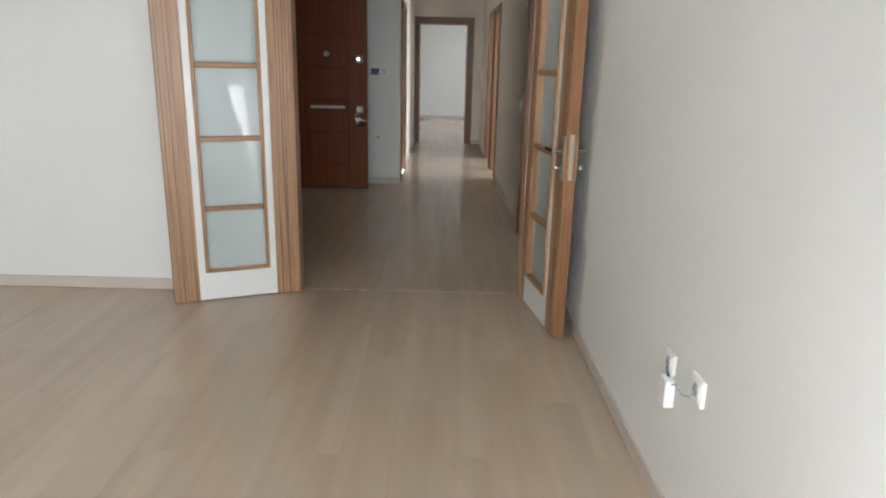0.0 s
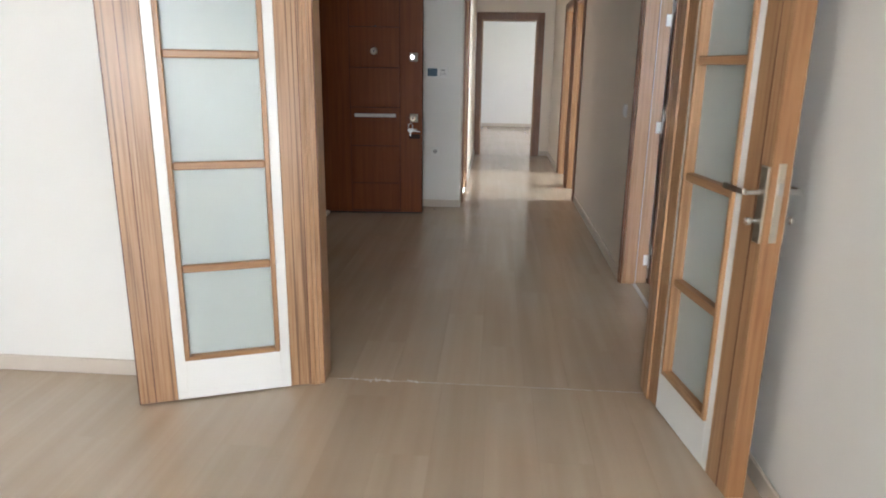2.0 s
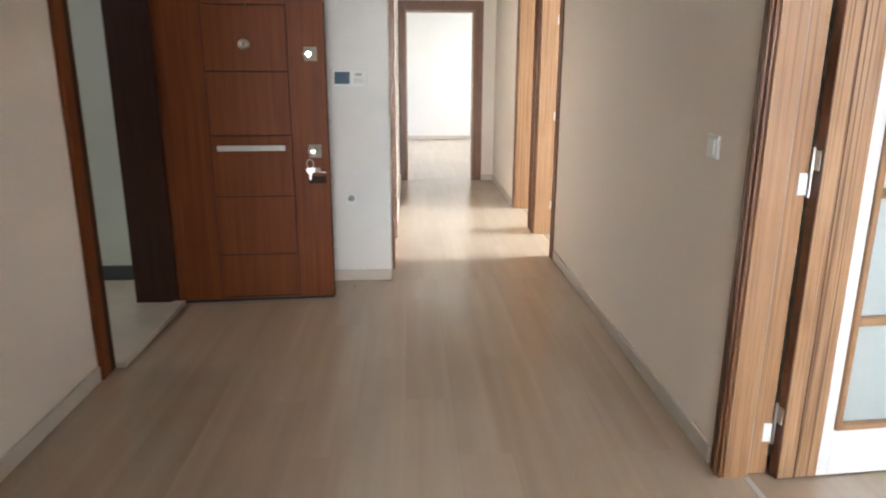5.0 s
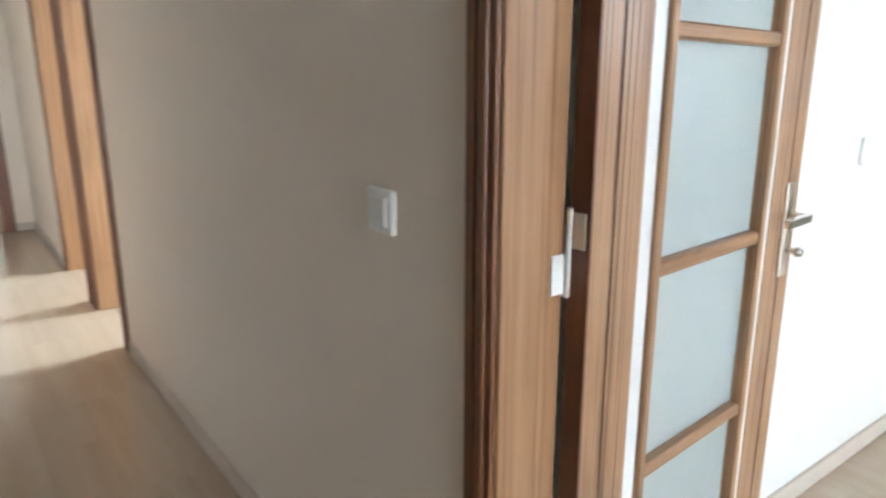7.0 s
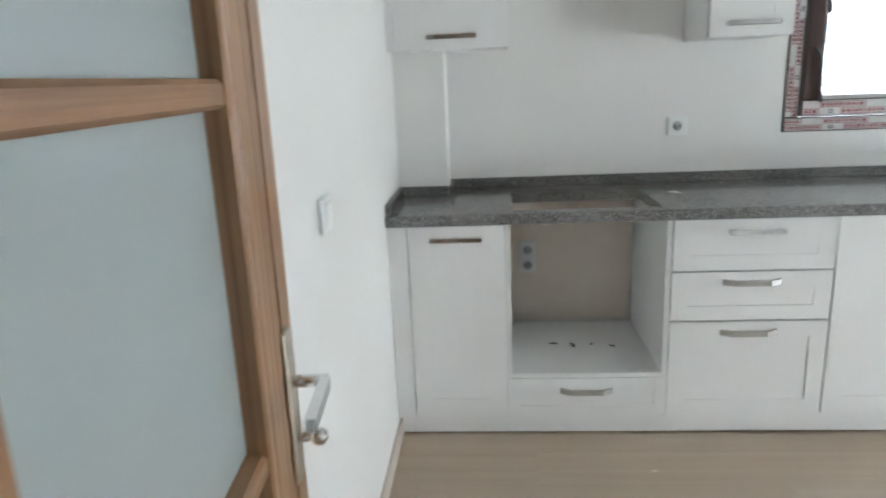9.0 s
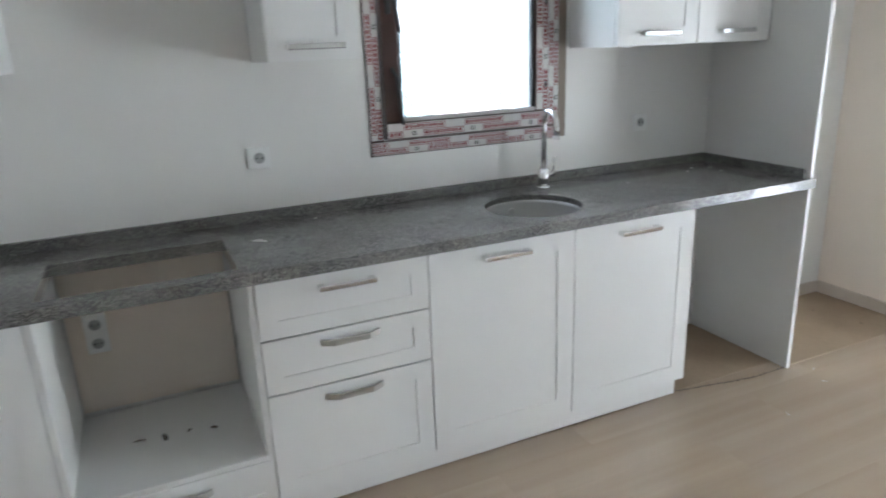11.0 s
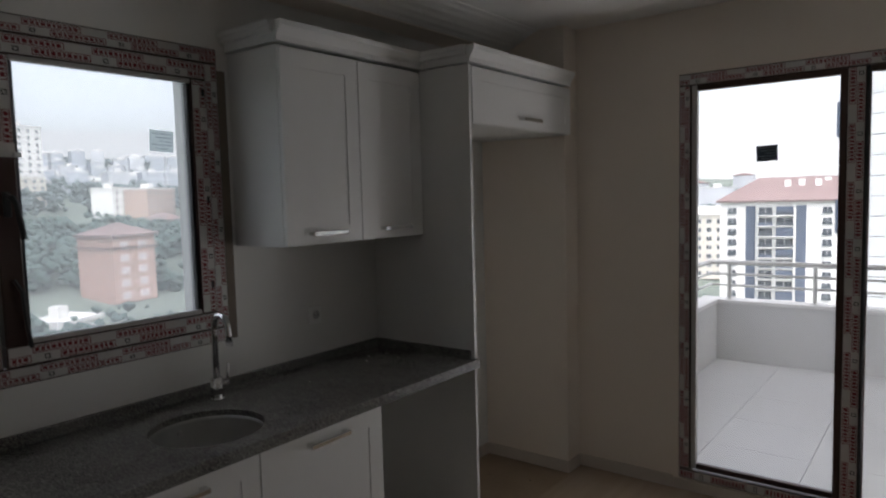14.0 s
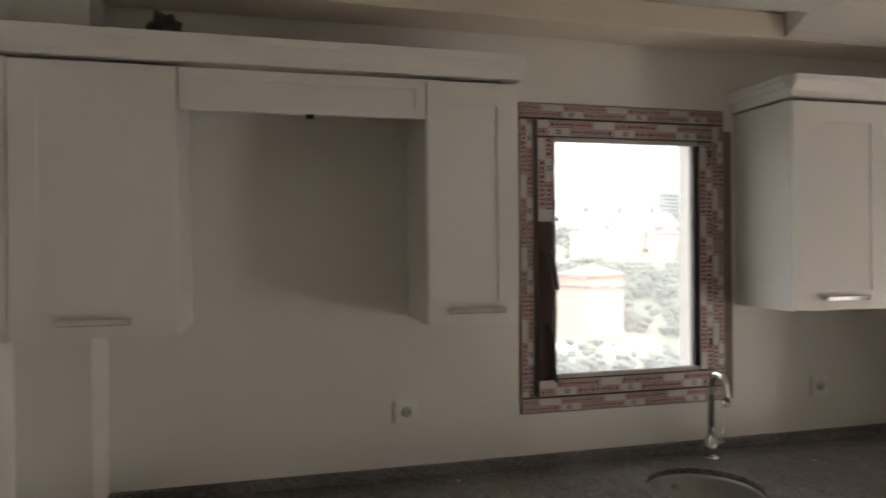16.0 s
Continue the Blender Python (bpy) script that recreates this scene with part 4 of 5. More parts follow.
part("button", block((0.035, -0.0245, 0.012, 0.075, -0.0215, 0.028), bevel=0.001), GREYPLASTIC, ic)


# ---- window and balcony door ----
def film_prints(bm_red, bm_grey, u0, u1, v0, v1, emit, rng, along="u"):
    """Two staggered rows of boxed red marks along a strip of protective film; emit makes a box from (u, v) spans."""
    L = (u1 - u0) if along == "u" else (v1 - v0)
    Wd = (v1 - v0) if along == "u" else (u1 - u0)

    def put(bm, a, b, c, d):
        a, b = max(0.0, a), min(L, b)
        if b - a < 0.0008:
            return
        if along == "u":
            emit(bm, u0 + a, u0 + b, v0 + c, v0 + d)
        else:
            emit(bm, u0 + c, u0 + d, v0 + a, v0 + b)

    rows = 2 if Wd > 0.045 else 1
    h = Wd / rows
    start = rng.uniform(-0.14, 0.0)
    ln, pitch, t = 0.185, 0.275, 0.0028
    for r in range(rows):
        s = start + r * 0.085
        p, q = r * h + h * 0.06, r * h + h * 0.92
        while s < L:
            put(bm_red, s, s + ln, p, p + t), put(bm_red, s, s + ln, q - t, q)
            put(bm_red, s, s + t, p + t, q - t), put(bm_red, s + ln - t, s + ln, p + t, q - t)
            g, k = s + 0.010, 0
            lo, hi = p + 0.0058, q - 0.0058
            while g < s + ln - 0.020:
                wd = (0.014, 0.009, 0.012)[k % 3]
                put(bm_red, g, g + wd, lo, hi)
                g += wd + 0.0055
                k += 1
            c = s + ln + 0.045 + rng.uniform(-0.01, 0.01)
            if r == 0 and 0.02 < c < L - 0.02:
                put(bm_grey, c - 0.009, c + 0.009, p + 0.004, p + 0.0075), put(bm_grey, c - 0.009, c + 0.009, q - 0.0075, q - 0.004)
                put(bm_grey, c - 0.009, c - 0.0055, p + 0.0075, q - 0.0075), put(bm_grey, c + 0.0055, c + 0.009, p + 0.0075, q - 0.0075)
            s += pitch


def filmed_bar(parent, name, axis, c, out, u0, u1, v0, v1, depth, along, rng, label=""):
    """A window bar of brown pvc with grey film on its room side. axis 'x': faces along x at c, u is y; axis 'y': faces along y, u is x; v is z."""
    def bb(a, b, p, q, f, g):
        return sorted_box(f, a, p, g, b, q) if axis == "x" else sorted_box(a, f, p, b, g, q)

    ob = part(name, block(bb(u0, u1, v0, v1, c, c - out * depth), bevel=0.003), PVC, parent)
    part("film", block(bb(u0 + 0.0045, u1 - 0.0045, v0 + 0.0045, v1 - 0.0045, c, c + out * 0.0008)), FILM, ob, "grey printed protective film")
    red, grey = bmesh.new(), bmesh.new()

    def emit(bm, a, b, p, q):
        box(bm, *bb(a, b, p, q, c + out * 0.0008, c + out * 0.0014))

    film_prints(red, grey, u0 + 0.006, u1 - 0.006, v0 + 0.006, v1 - 0.006, emit, rng, along)
    if red.verts:
        part("film_print", red, FILMRED, ob, "boxed red marks printed on the film")
    if grey.verts:
        part("film_print", grey, DARK, ob, "small dark print marks")
    else:
        grey.free()
    return ob


def sheet(o, a, b):
    """A sheet of paper with two eased corners, spanned by a and b from o."""
    o, a, b = Vector(o), Vector(a), Vector(b)
    bm = bmesh.new()
    bm.faces.new([bm.verts.new(o + a * u + b * v) for u, v in ((0, 0.04), (0.04, 0), (0.97, 0), (1, 0.05), (1, 1), (0, 1))])
    return bm


def kitchen_window():
    rng = random.Random(4)
    base = thing("window_1", "brown pvc kitchen window with red-printed grey film", "window", kind="structure")
    c = 3.392
    y0, y1, z0, z1, f = 3.466, 4.360, 1.116, 2.302, 0.06
    filmed_bar(base, "window_frame", "x", c, -1, y0, y0 + f, z0 + f, z1 - f, 0.06, "v", rng)
    filmed_bar(base, "window_frame", "x", c, -1, y1 - f, y1, z0 + f, z1 - f, 0.06, "v", rng)
    filmed_bar(base, "window_frame", "x", c, -1, y0, y1, z0, z0 + f, 0.06, "u", rng)
    filmed_bar(base, "window_frame", "x", c, -1, y0, y1, z1 - f, z1, 0.06, "u", rng)
    c2 = 3.374
    a0, a1, b0, b1, g = y0 + f + 0.004, y1 - f - 0.004, z0 + f + 0.004, z1 - f - 0.004, 0.068
    for q in ((a0, a0 + g, b0 + g, b1 - g, "v"), (a0, a1, b0, b0 + g, "u"), (a0, a1, b1 - g, b1, "u")):
        filmed_bar(base, "sash_bar", "x", c2, -1, q[0], q[1], q[2], q[3], 0.06, q[4], rng)
    filmed_bar(base, "sash_bar", "x", c2, -1, a1 - g, a1, b0 + g + 0.62, b1 - g, 0.06, "v", rng)
    part("sash_bar", block((c2, a1 - g, b0 + g, c2 + 0.06, a1, b0 + g + 0.62), bevel=0.004), PVC, base, "bare brown sash bar where the film is torn off")
    part("torn_film", block((c2 - 0.006, a1 - g + 0.002, b0 + g + 0.60, c2 - 0.001, a1 - 0.004, b0 + g + 0.645), (c2 - 0.016, a1 - g - 0.012, b0 + g + 0.60, c2 - 0.006, a1 - g + 0.01, b0 + g + 0.615)), FILM, base, "torn curling edge of grey film")
    gy0, gy1, gz0, gz1 = a0 + g, a1 - g, b0 + g, b1 - g
    for q in ((gy0, gz0, gy0 + 0.012, gz1), (gy1 - 0.012, gz0, gy1, gz1), (gy0 + 0.012, gz0, gy1 - 0.012, gz0 + 0.012), (gy0 + 0.012, gz1 - 0.012, gy1 - 0.012, gz1)):
        part("glazing_seal", block((c2 + 0.012, q[0], q[1], c2 + 0.05, q[2], q[3])), SEAL, base, "black rubber glazing seal")
    part("glazing_bead", block((c2 + 0.002, gy0 + 0.0005, gz0 + 0.0005, c2 + 0.012, gy1 - 0.0005, gz0 + 0.018), bevel=0.003), BEAD, base)
    part("glazing_bead", block((c2 + 0.002, gy0 + 0.0005, gz1 - 0.018, c2 + 0.012, gy1 - 0.0005, gz1 - 0.0005), bevel=0.003), BEAD, base)
    pane = part("pane", block((c2 + 0.03, gy0 + 0.008, gz0 + 0.008, c2 + 0.034, gy1 - 0.008, gz1 - 0.008)), GLASS, base, "window glass with haze and dimming in its colour")
    pane.visible_shadow = False
    h = part("handle", block((c2 - 0.012, a1 - g * 0.62, 1.66, c2, a1 - g * 0.3, 1.74), bevel=0.003), DARK, base, "dark brown window handle")
    part("grip", pipe(bmesh.new(), [(c2 - 0.01, a1 - g * 0.46, 1.725), (c2 - 0.04, a1 - g * 0.5, 1.722), (c2 - 0.05, a1 - g * 0.62, 1.70), (c2 - 0.05, a1 - g * 0.8, 1.62), (c2 - 0.048, a1 - g * 0.85, 1.59)], 0.009, 8), DARK, h)
    part("hanging_tape", pipe(bmesh.new(), [(c2 - 0.004, a1 - g * 0.5, 1.46), (c2 - 0.02, a1 - g * 0.75, 1.42), (c2 - 0.012, a1 - g * 0.9, 1.30), (c2 - 0.02, a1 - g * 0.98, 1.24)], 0.007, 6), DARK, base, "hanging strip of torn dark film")
    for z in (1.36, 1.70, 2.12):
        part("screw_cap", block((c2 - 0.004, a0 + 0.012, z - 0.014, c2, a0 + 0.024, z + 0.014), bevel=0.001), DARK, base)
    st = thing("sticker", "pale blue printed sticker on the window glass", "sticker", pose(c2 + 0.0285, 3.715, 1.925, 3))
    part("paper", sheet((0, -0.048, -0.04), (0, 0.096, 0), (0, 0, 0.08)), STICKER, st)
    part("print", block(*[(-0.0012, -0.04, 0.026 - k * 0.014, -0.0006, 0.04 - 0.016 * (k % 3), 0.0285 - k * 0.014) for k in range(5)]), PRINT, st, "rows of dark print")
    rv = thing("window_sill", "grey rendered outer window reveal", "reveal", kind="structure")
    part("reveal", block((3.601, 3.40, 1.05, 3.66, 3.4999, 2.35), (3.601, 4.33, 1.05, 3.66, 4.42, 2.35)), STUCCO, rv)
    part("outer_sill", block((3.46, 3.5005, 1.1455, 3.66, 4.3295, 1.165), bevel=0.003), CAP, rv, "white marble outer sill")


kitchen_window()


def balcony_door():
    rng = random.Random(8)
    base = thing("window_2", "brown pvc glazed balcony door with red-printed grey film", "balcony door", kind="structure")
    c = 1.385
    x0, x1, z0, z1, f = 0.60, 2.212, 0.062, 2.309, 0.062
    filmed_bar(base, "door_frame_bar", "y", c, 1, x1 - f, x1, z0 + f, z1 - f, 0.07, "v", rng)
    filmed_bar(base, "door_frame_bar", "y", c, 1, x0, x0 + f, z0 + f, z1 - f, 0.07, "v", rng)
    filmed_bar(base, "door_frame_bar", "y", c, 1, x0, x1, z0, z0 + f * 0.85, 0.07, "u", rng)
    filmed_bar(base, "door_frame_bar", "y", c, 1, x0, x1, z1 - f, z1, 0.07, "u", rng)
    filmed_bar(base, "mullion", "y", c - 0.004, 1, 1.346, 1.424, z0 + f, z1 - f, 0.06, "v", rng)
    part("mullion_side", block((1.334, c - 0.07, z0 + f, 1.346, c + 0.006, z1 - f), bevel=0.003), SEAL, base, "dark sash edge")
    for a, b in ((1.4245, x1 - f - 0.0005), (x0 + f + 0.0005, 1.3335)):
        p, q = z0 + f + 0.0005, z1 - f - 0.0005
        s = 0.03
        m = 0.006 if b < 1.4 else s
        for bx in ((a, p, a + s, q), (b - m, p, b, q), (a + s, p, b - m, p + s), (a + s, q - s, b - m, q)):
            part("glazing_bead", block((bx[0], c - 0.045, bx[1], bx[2], c - 0.012, bx[3]), bevel=0.003), BEAD if bx[0] == b - m and m == s else PVC, base)
        pane = part("pane", block((a + s - 0.004, c - 0.032, p + s - 0.004, b - m + 0.004, c - 0.028, q - s + 0.004)), DOORGLASS, base, "door glass with haze and dimming in its colour")
        pane.visible_shadow = False
    for x in (1.775,):
        st = thing("sticker", "small dark grey sticker on the balcony glass", "sticker", pose(x, c - 0.0272, 1.865, 0, 2, 0))
        part("paper", block((-0.05, -0.0006, -0.04, 0.05, 0.0006, 0.04)), GREYPAPER, st)
        part("print", block(*[(-0.04, 0.0006, 0.024 - k * 0.014, 0.04 - 0.012 * (k % 3), 0.0012, 0.03 - k * 0.014) for k in range(5)]), STICKER, st, "rows of pale print")
    structure("trim", block((0.59, 1.3905, 0.001, 2.235, 1.402, 0.061), bevel=0.002), SKIRT, "grey-beige step board below the balcony door", "trim")


balcony_door()


# ---- balcony ----
def balcony():
    fl = structure("floor_balcony", block((0.46, -2.0, -0.2, 3.0, 1.188, -0.012)), GROUT, "grey tiled balcony floor", "floor")
    bm = bmesh.new()
    box(bm, 0, 0, -0.01, 1, 1, 0)
    me = bpy.data.meshes.new("tile")
    bm.to_mesh(me)
    bm.free()
    me.materials.append(TILE)
    s = 0.6
    x = 0.465
    while x < 2.83:
        y = 1.185
        while y > -1.74:
            w, d = min(s, 2.84 - x), min(s, y + 1.74)
            if w > 0.05 and d > 0.05:
                t = new("tile", me)
                t.location, t.scale, t.parent = (x + 0.002, y - d + 0.002, -0.002), (w - 0.004, d - 0.004, 1), fl
            y -= s
        x += s
    structure("parapet", block((0.46, -1.90, -0.01, 3.0, -1.75, 0.565), (2.85, -1.7499, -0.01, 3.0, 1.188, 0.565)), STUCCO, "grey rendered balcony parapet", "parapet")
    structure("coping", block((0.46, -1.915, 0.566, 3.015, -1.735, 0.60), (2.835, -1.7349, 0.566, 3.015, 1.188, 0.60), bevel=0.004), CAP, "white marble coping on the parapet", "coping")
    r = thing("railing", "steel tube railing on the balcony parapet", "railing")
    for p in ((2.75, -1.825), (2.0, -1.825), (1.25, -1.825), (0.55, -1.825), (2.925, -1.0), (2.925, 0.0), (2.925, 0.95)):
        po = part("post", rod(bmesh.new(), (*p, 0.60), (*p, 0.95), 0.019, 12), STEEL, r)
        part("base_plate", rod(bmesh.new(), (*p, 0.60), (*p, 0.608), 0.04, 14), STEEL, po)
    for z, q in ((0.96, 0.024), (0.845, 0.0125), (0.735, 0.0125)):
        part("rail", rod(bmesh.new(), (0.46, -1.825, z), (2.94, -1.825, z), q, 10), STEEL, r)
        part("rail", rod(bmesh.new(), (2.925, -1.80, z), (2.925, 1.18, z), q, 10), STEEL, r)


balcony()
# Unseen slab, added to keep high sky light off the kitchen floor.
structure("balcony_shade_slab", block((0.465, -1.6, 2.84, 3.05, 1.188, 3.0)), STUCCO, "unseen grey slab added above the balcony to shade it", "slab")

# ---- outside ----
ASPH = surface("asphalt", (0.06, 0.06, 0.062), 0.9, 0.1, 0.2, 6, 0)
WHITEWALL = surface("white_facade", (0.72, 0.72, 0.70), 0.85, 0.04, 0.15, 3, 0)
ORANGE = surface("salmon_facade", (0.36, 0.235, 0.195), 0.85, 0.06, 0.2, 3, 0)
BRICK = surface("brick_facade", (0.44, 0.33, 0.28), 0.9, 0.08, 0.3, 4, 0)
CREAM = surface("cream_facade", (0.58, 0.55, 0.48), 0.85, 0.06, 0.2, 3, 0)
ROOF = surface("red_roof_tiles", (0.19, 0.135, 0.13), 0.85, 0.12, 0.3, 5, 0)
NAVY = surface("dark_blue_cladding", (0.06, 0.085, 0.13), 0.5, 0.08, 0.3, 3, 0)
PANE = surface("dark_window_glass", (0.06, 0.075, 0.09), 0.12, 0.15, 0.5, 3, 0)
FRAMEW = surface("white_window_frame", (0.75, 0.75, 0.74), 0.5, 0.03, 1, 9, 0)
CURTAIN = surface("curtained_window_glass", (0.42, 0.41, 0.41), 0.3, 0.25, 1.5, 4, 0)
PINKRENDER = surface("pale_pink_render", (0.48, 0.33, 0.29), 0.85, 0.06, 0.3, 3, 0)
SLAB = surface("balcony_slab", (0.62, 0.62, 0.60), 0.85, 0.05, 0.5, 5, 0)
SIDING = surface("pale_siding", (0.60, 0.62, 0.63), 0.7, 0.03, 0.5, 9, 0)
SIDEGAP = surface("dark_joint", (0.27, 0.28, 0.285), 0.9, 0.05, 0.5, 9, 0)
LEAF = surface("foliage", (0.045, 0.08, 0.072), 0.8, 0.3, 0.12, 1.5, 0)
# Far foliage and both far facades carry distance haze in their colour.
LEAFFAR = surface("haze_toned_foliage", (0.105, 0.14, 0.14), 0.85, 0.25, 0.05, 1.0, 0)
HAZEGREY = surface("haze_dull_facade", (0.34, 0.375, 0.42), 0.85, 0.06, 0.1, 3, 0)
HAZEPALE = surface("haze_pale_facade", (0.44, 0.465, 0.495), 0.85, 0.06, 0.1, 3, 0)
GRASS = surface("hillside_grass", (0.12, 0.15, 0.125), 0.95, 0.3, 0.02, 0.3, 0)


def ground_z(x, y):
    def bump(a, b, v):
        k = min(1.0, max(0.0, (v - a) / (b - a)))
        return k * k * (3 - 2 * k)
    z = -27 + 14 * bump(55, 175, x) + 20 * bump(150, 420, x) + 36 * bump(380, 900, x)
    z += 14 * bump(250, 900, -y) * (1 - bump(50, 300, x)) + 1.5 * math.sin(x * 0.021) * math.cos(y * 0.017)
    return z


bm = bmesh.new()
xs = [-3000, -900, -300, -100] + [k * 20 for k in range(0, 50)] + [1100, 1500, 2200, 3200]
ys = [-3200, -2000, -1200] + [k * 25 for k in range(-36, 15)] + [600, 1200, 3000]
grid = [[bm.verts.new((x, y, ground_z(x, y))) for y in ys] for x in xs]
for i in range(len(xs) - 1):
    for j in range(len(ys) - 1):
        bm.faces.new((grid[i][j], grid[i + 1][j], grid[i + 1][j + 1], grid[i][j + 1]))
structure("ground", bm, GRASS, "green hillside rising behind the town", "ground")

PIECES = {}


def piece(name, key, make, material):
    """A part whose mesh is shared by all that have the same key."""
    if key not in PIECES:
        bm = make()
        me = bpy.data.meshes.new(name)
        bmesh.ops.recalc_face_normals(bm, faces=bm.faces[:])
        bm.to_mesh(me)
        bm.free()
        me.materials.append(material)
        PIECES[key] = me
    return new(name, PIECES[key])


def facade_window(parent, x, z, w, h, y, tag, glass=None):
    """A framed window in a facade at local y, facing local -y."""
    ob = piece("window", ("f", tag), lambda: block((-w / 2 - 0.12, -0.08, -0.12, w / 2 + 0.12, 0.02, 0), (-w / 2 - 0.12, -0.08, h, w / 2 + 0.12, 0.02, h + 0.12), (-w / 2 - 0.12, -0.08, 0, -w / 2, 0.02, h), (w / 2, -0.08, 0, w / 2 + 0.12, 0.02, h), (-0.05, -0.05, 0, 0.05, 0.02, h)), FRAMEW)
    ob.parent, ob.location = parent, (x, y, z)
    p = piece("pane", ("p", tag), lambda: block((-w / 2, -0.025, 0, w / 2, 0.01, h)), glass or PANE)
    p.parent = ob


def hip_roof(w, d, z, rise, over):
    bm = bmesh.new()
    o = over
    v = [bm.verts.new(p) for p in ((-o, -o, z), (w + o, -o, z), (w + o, d + o, z), (-o, d + o, z), (d * 0.5, d * 0.5, z + rise), (w - d * 0.5, d * 0.5, z + rise))]
    for f in ((0, 1, 5, 4), (1, 2, 5), (2, 3, 4, 5), (3, 0, 4), (3, 2, 1, 0)):
        bm.faces.new([v[k] for k in f])
    box(bm, -o, -o, z - 0.45, w + o, d + o, z - 0.001)
    return bm


# white apartment tower seen over the balcony
tw = thing("apartment_tower", "white apartment tower with dark blue bands and a red hipped roof", "building", pose(44.5, -159.5, -29.0, 0, 0, 190.2))
FLOORS, FH = 11, 2.42
part("wall", block((0, 0, 0, 33, 16, 27.2)), WHITEWALL, tw)
part("roof", hip_roof(33, 16, 27.7, 5.2, 0.9), ROOF, tw)
for k, (x, y) in enumerate(((13.4, 4.2), (16.3, 4.6), (19.6, 4.3), (21.6, 6.2))):
    part("chimney", block((x, y, 28.5 + y * 0.4, x + 1.3, y + 1.2, 31.4 + y * 0.2)), WHITEWALL, tw)
for x in (5.5, 15.8, 28.6):
    part("blue_band", block((x, -0.12, 1.5, x + 2.0, 0.0, 26.4)), NAVY, tw, "dark blue vertical cladding band")
for n in range(FLOORS):
    z = 0.55 + n * FH
    for x in (2.6, 21.9, 26.0, 31.6):
        facade_window(tw, x, z, 1.75, 1.25, 0.0, "s")
        sill = piece("balcony_rail", "sillrail", lambda: block((-1.0, -0.35, -0.12, 1.0, 0.0, 0.0), (-1.0, -0.35, 0.0, 1.0, -0.3, 0.42)), PANE)
        sill.parent, sill.location = tw, (x, 0, z - 0.05)
    for x, w in ((9.6, 3.3), (13.5, 3.9)):
        b = part("balcony", block((x - w / 2, -1.2, z - 0.62, x + w / 2, 0, z - 0.42), (x - w / 2, -1.2, z - 0.42, x - w / 2 + 0.15, -0.01, z + 1.7), (x + w / 2 - 0.15, -1.2, z - 0.42, x + w / 2, -0.01, z + 1.7)), WHITEWALL, tw)
        part("railing", block((x - w / 2 + 0.16, -1.18, z - 0.41, x + w / 2 - 0.16, -1.12, z + 0.25)), PANE if (n + (w > 3.5)) % 3 else NAVY, b)
        part("balcony_glazing", block((x - w / 2 + 0.3, -0.06, z - 0.4, x - 0.08, 0.0, z + 1.3), (x + 0.08, -0.06, z - 0.4, x + w / 2 - 0.3, 0.0, z + 1.3)), PANE, b)
        if w > 3.5 and n % 4 in (0, 2):
            part("glazed_front", block((x - w / 2 + 0.2, -1.17, z + 0.3, x + w / 2 - 0.2, -1.13, z + 1.5)), NAVY, b)

# cream apartment block beside the tower
tb = thing("apartment_block", "cream apartment block farther away with rows of small windows", "building", pose(74, -214, -27.5, 0, 0, 196))
part("wall", block((0, 0, 0, 26, 14, 20.6)), CREAM, tb)
part("roof", hip_roof(26, 14, 21.0, 2.4, 0.5), SLAB, tb)
for n in range(7):
    for k in range(8):
        facade_window(tb, 2.0 + k * 3.1, 1.2 + n * 2.8, 1.5, 1.4, 0.0, "c")

# neighbouring house with pale siding, close to the balcony
nb = thing("neighbour_house", "neighbouring building with pale horizontal siding boards", "building", pose(-14.0, -15.2, -27, 0, 0, 0))
part("wall", block((0, 0.0, 0, 17.15, -9, 48)), SIDEGAP, nb)
for k in range(26):
    z = 18.0 + k * 0.52
    b = piece("siding_board", "siding", lambda: block((0, 0, 0, 17.2, 0.04, 0.5), bevel=0.01), SIDING)
    b.parent, b.location = nb, (0, 0.001, z)
for z in (27.4, 29.95):
    part("side_box", block((17.2, -0.9, z, 17.5, -0.1, z + 0.92), bevel=0.02), NAVY, nb, "dark box on the side wall")

# salmon five-storey house seen through the window
oh = thing("apartment_house", "salmon five-storey house with a red roof and white windows", "building", pose(126.7, -56.9, -17.4, 0, 0, -78.0) @ Matrix.Scale(0.83, 4))
part("wall", block((0, 0, 0, 11.6, 12, 15.6)), ORANGE, oh)
part("attic_band", block((-0.5, -0.5, 12.9, 12.1, 12.5, 13.2)), ROOF, oh)
part("roof", hip_roof(11.6, 12 * 0.95, 16.0, 2.6, 0.8), ROOF, oh)
for n in range(5):
    z = 1.1 + n * 2.9
    for x in (3.0, 8.0):
        facade_window(oh, x, z, 2.0, 1.35, 0.0, "o", CURTAIN)
    side = new("side_wing")
    side.parent, side.matrix_local = oh, pose(11.6, 0, 0, 0, 0, 90)
    for x in (2.2, 9.5):
        facade_window(side, x, z, 1.5, 1.35, 0.0, "q", CURTAIN)
    part("balcony", block((4.2, -1.2, z - 1.0, 7.8, 0, z - 0.85), (4.2, -1.2, z - 0.85, 7.8, -1.1, z + 0.05), (4.2, -1.1, z - 0.85, 4.3, -0.01, z + 0.05), (7.7, -1.1, z - 0.85, 7.8, -0.01, z + 0.05)), PINKRENDER, side)
    part("balcony_opening", block((4.6, -0.03, z - 0.84, 7.4, 0.01, z + 1.4)), PANE, side)


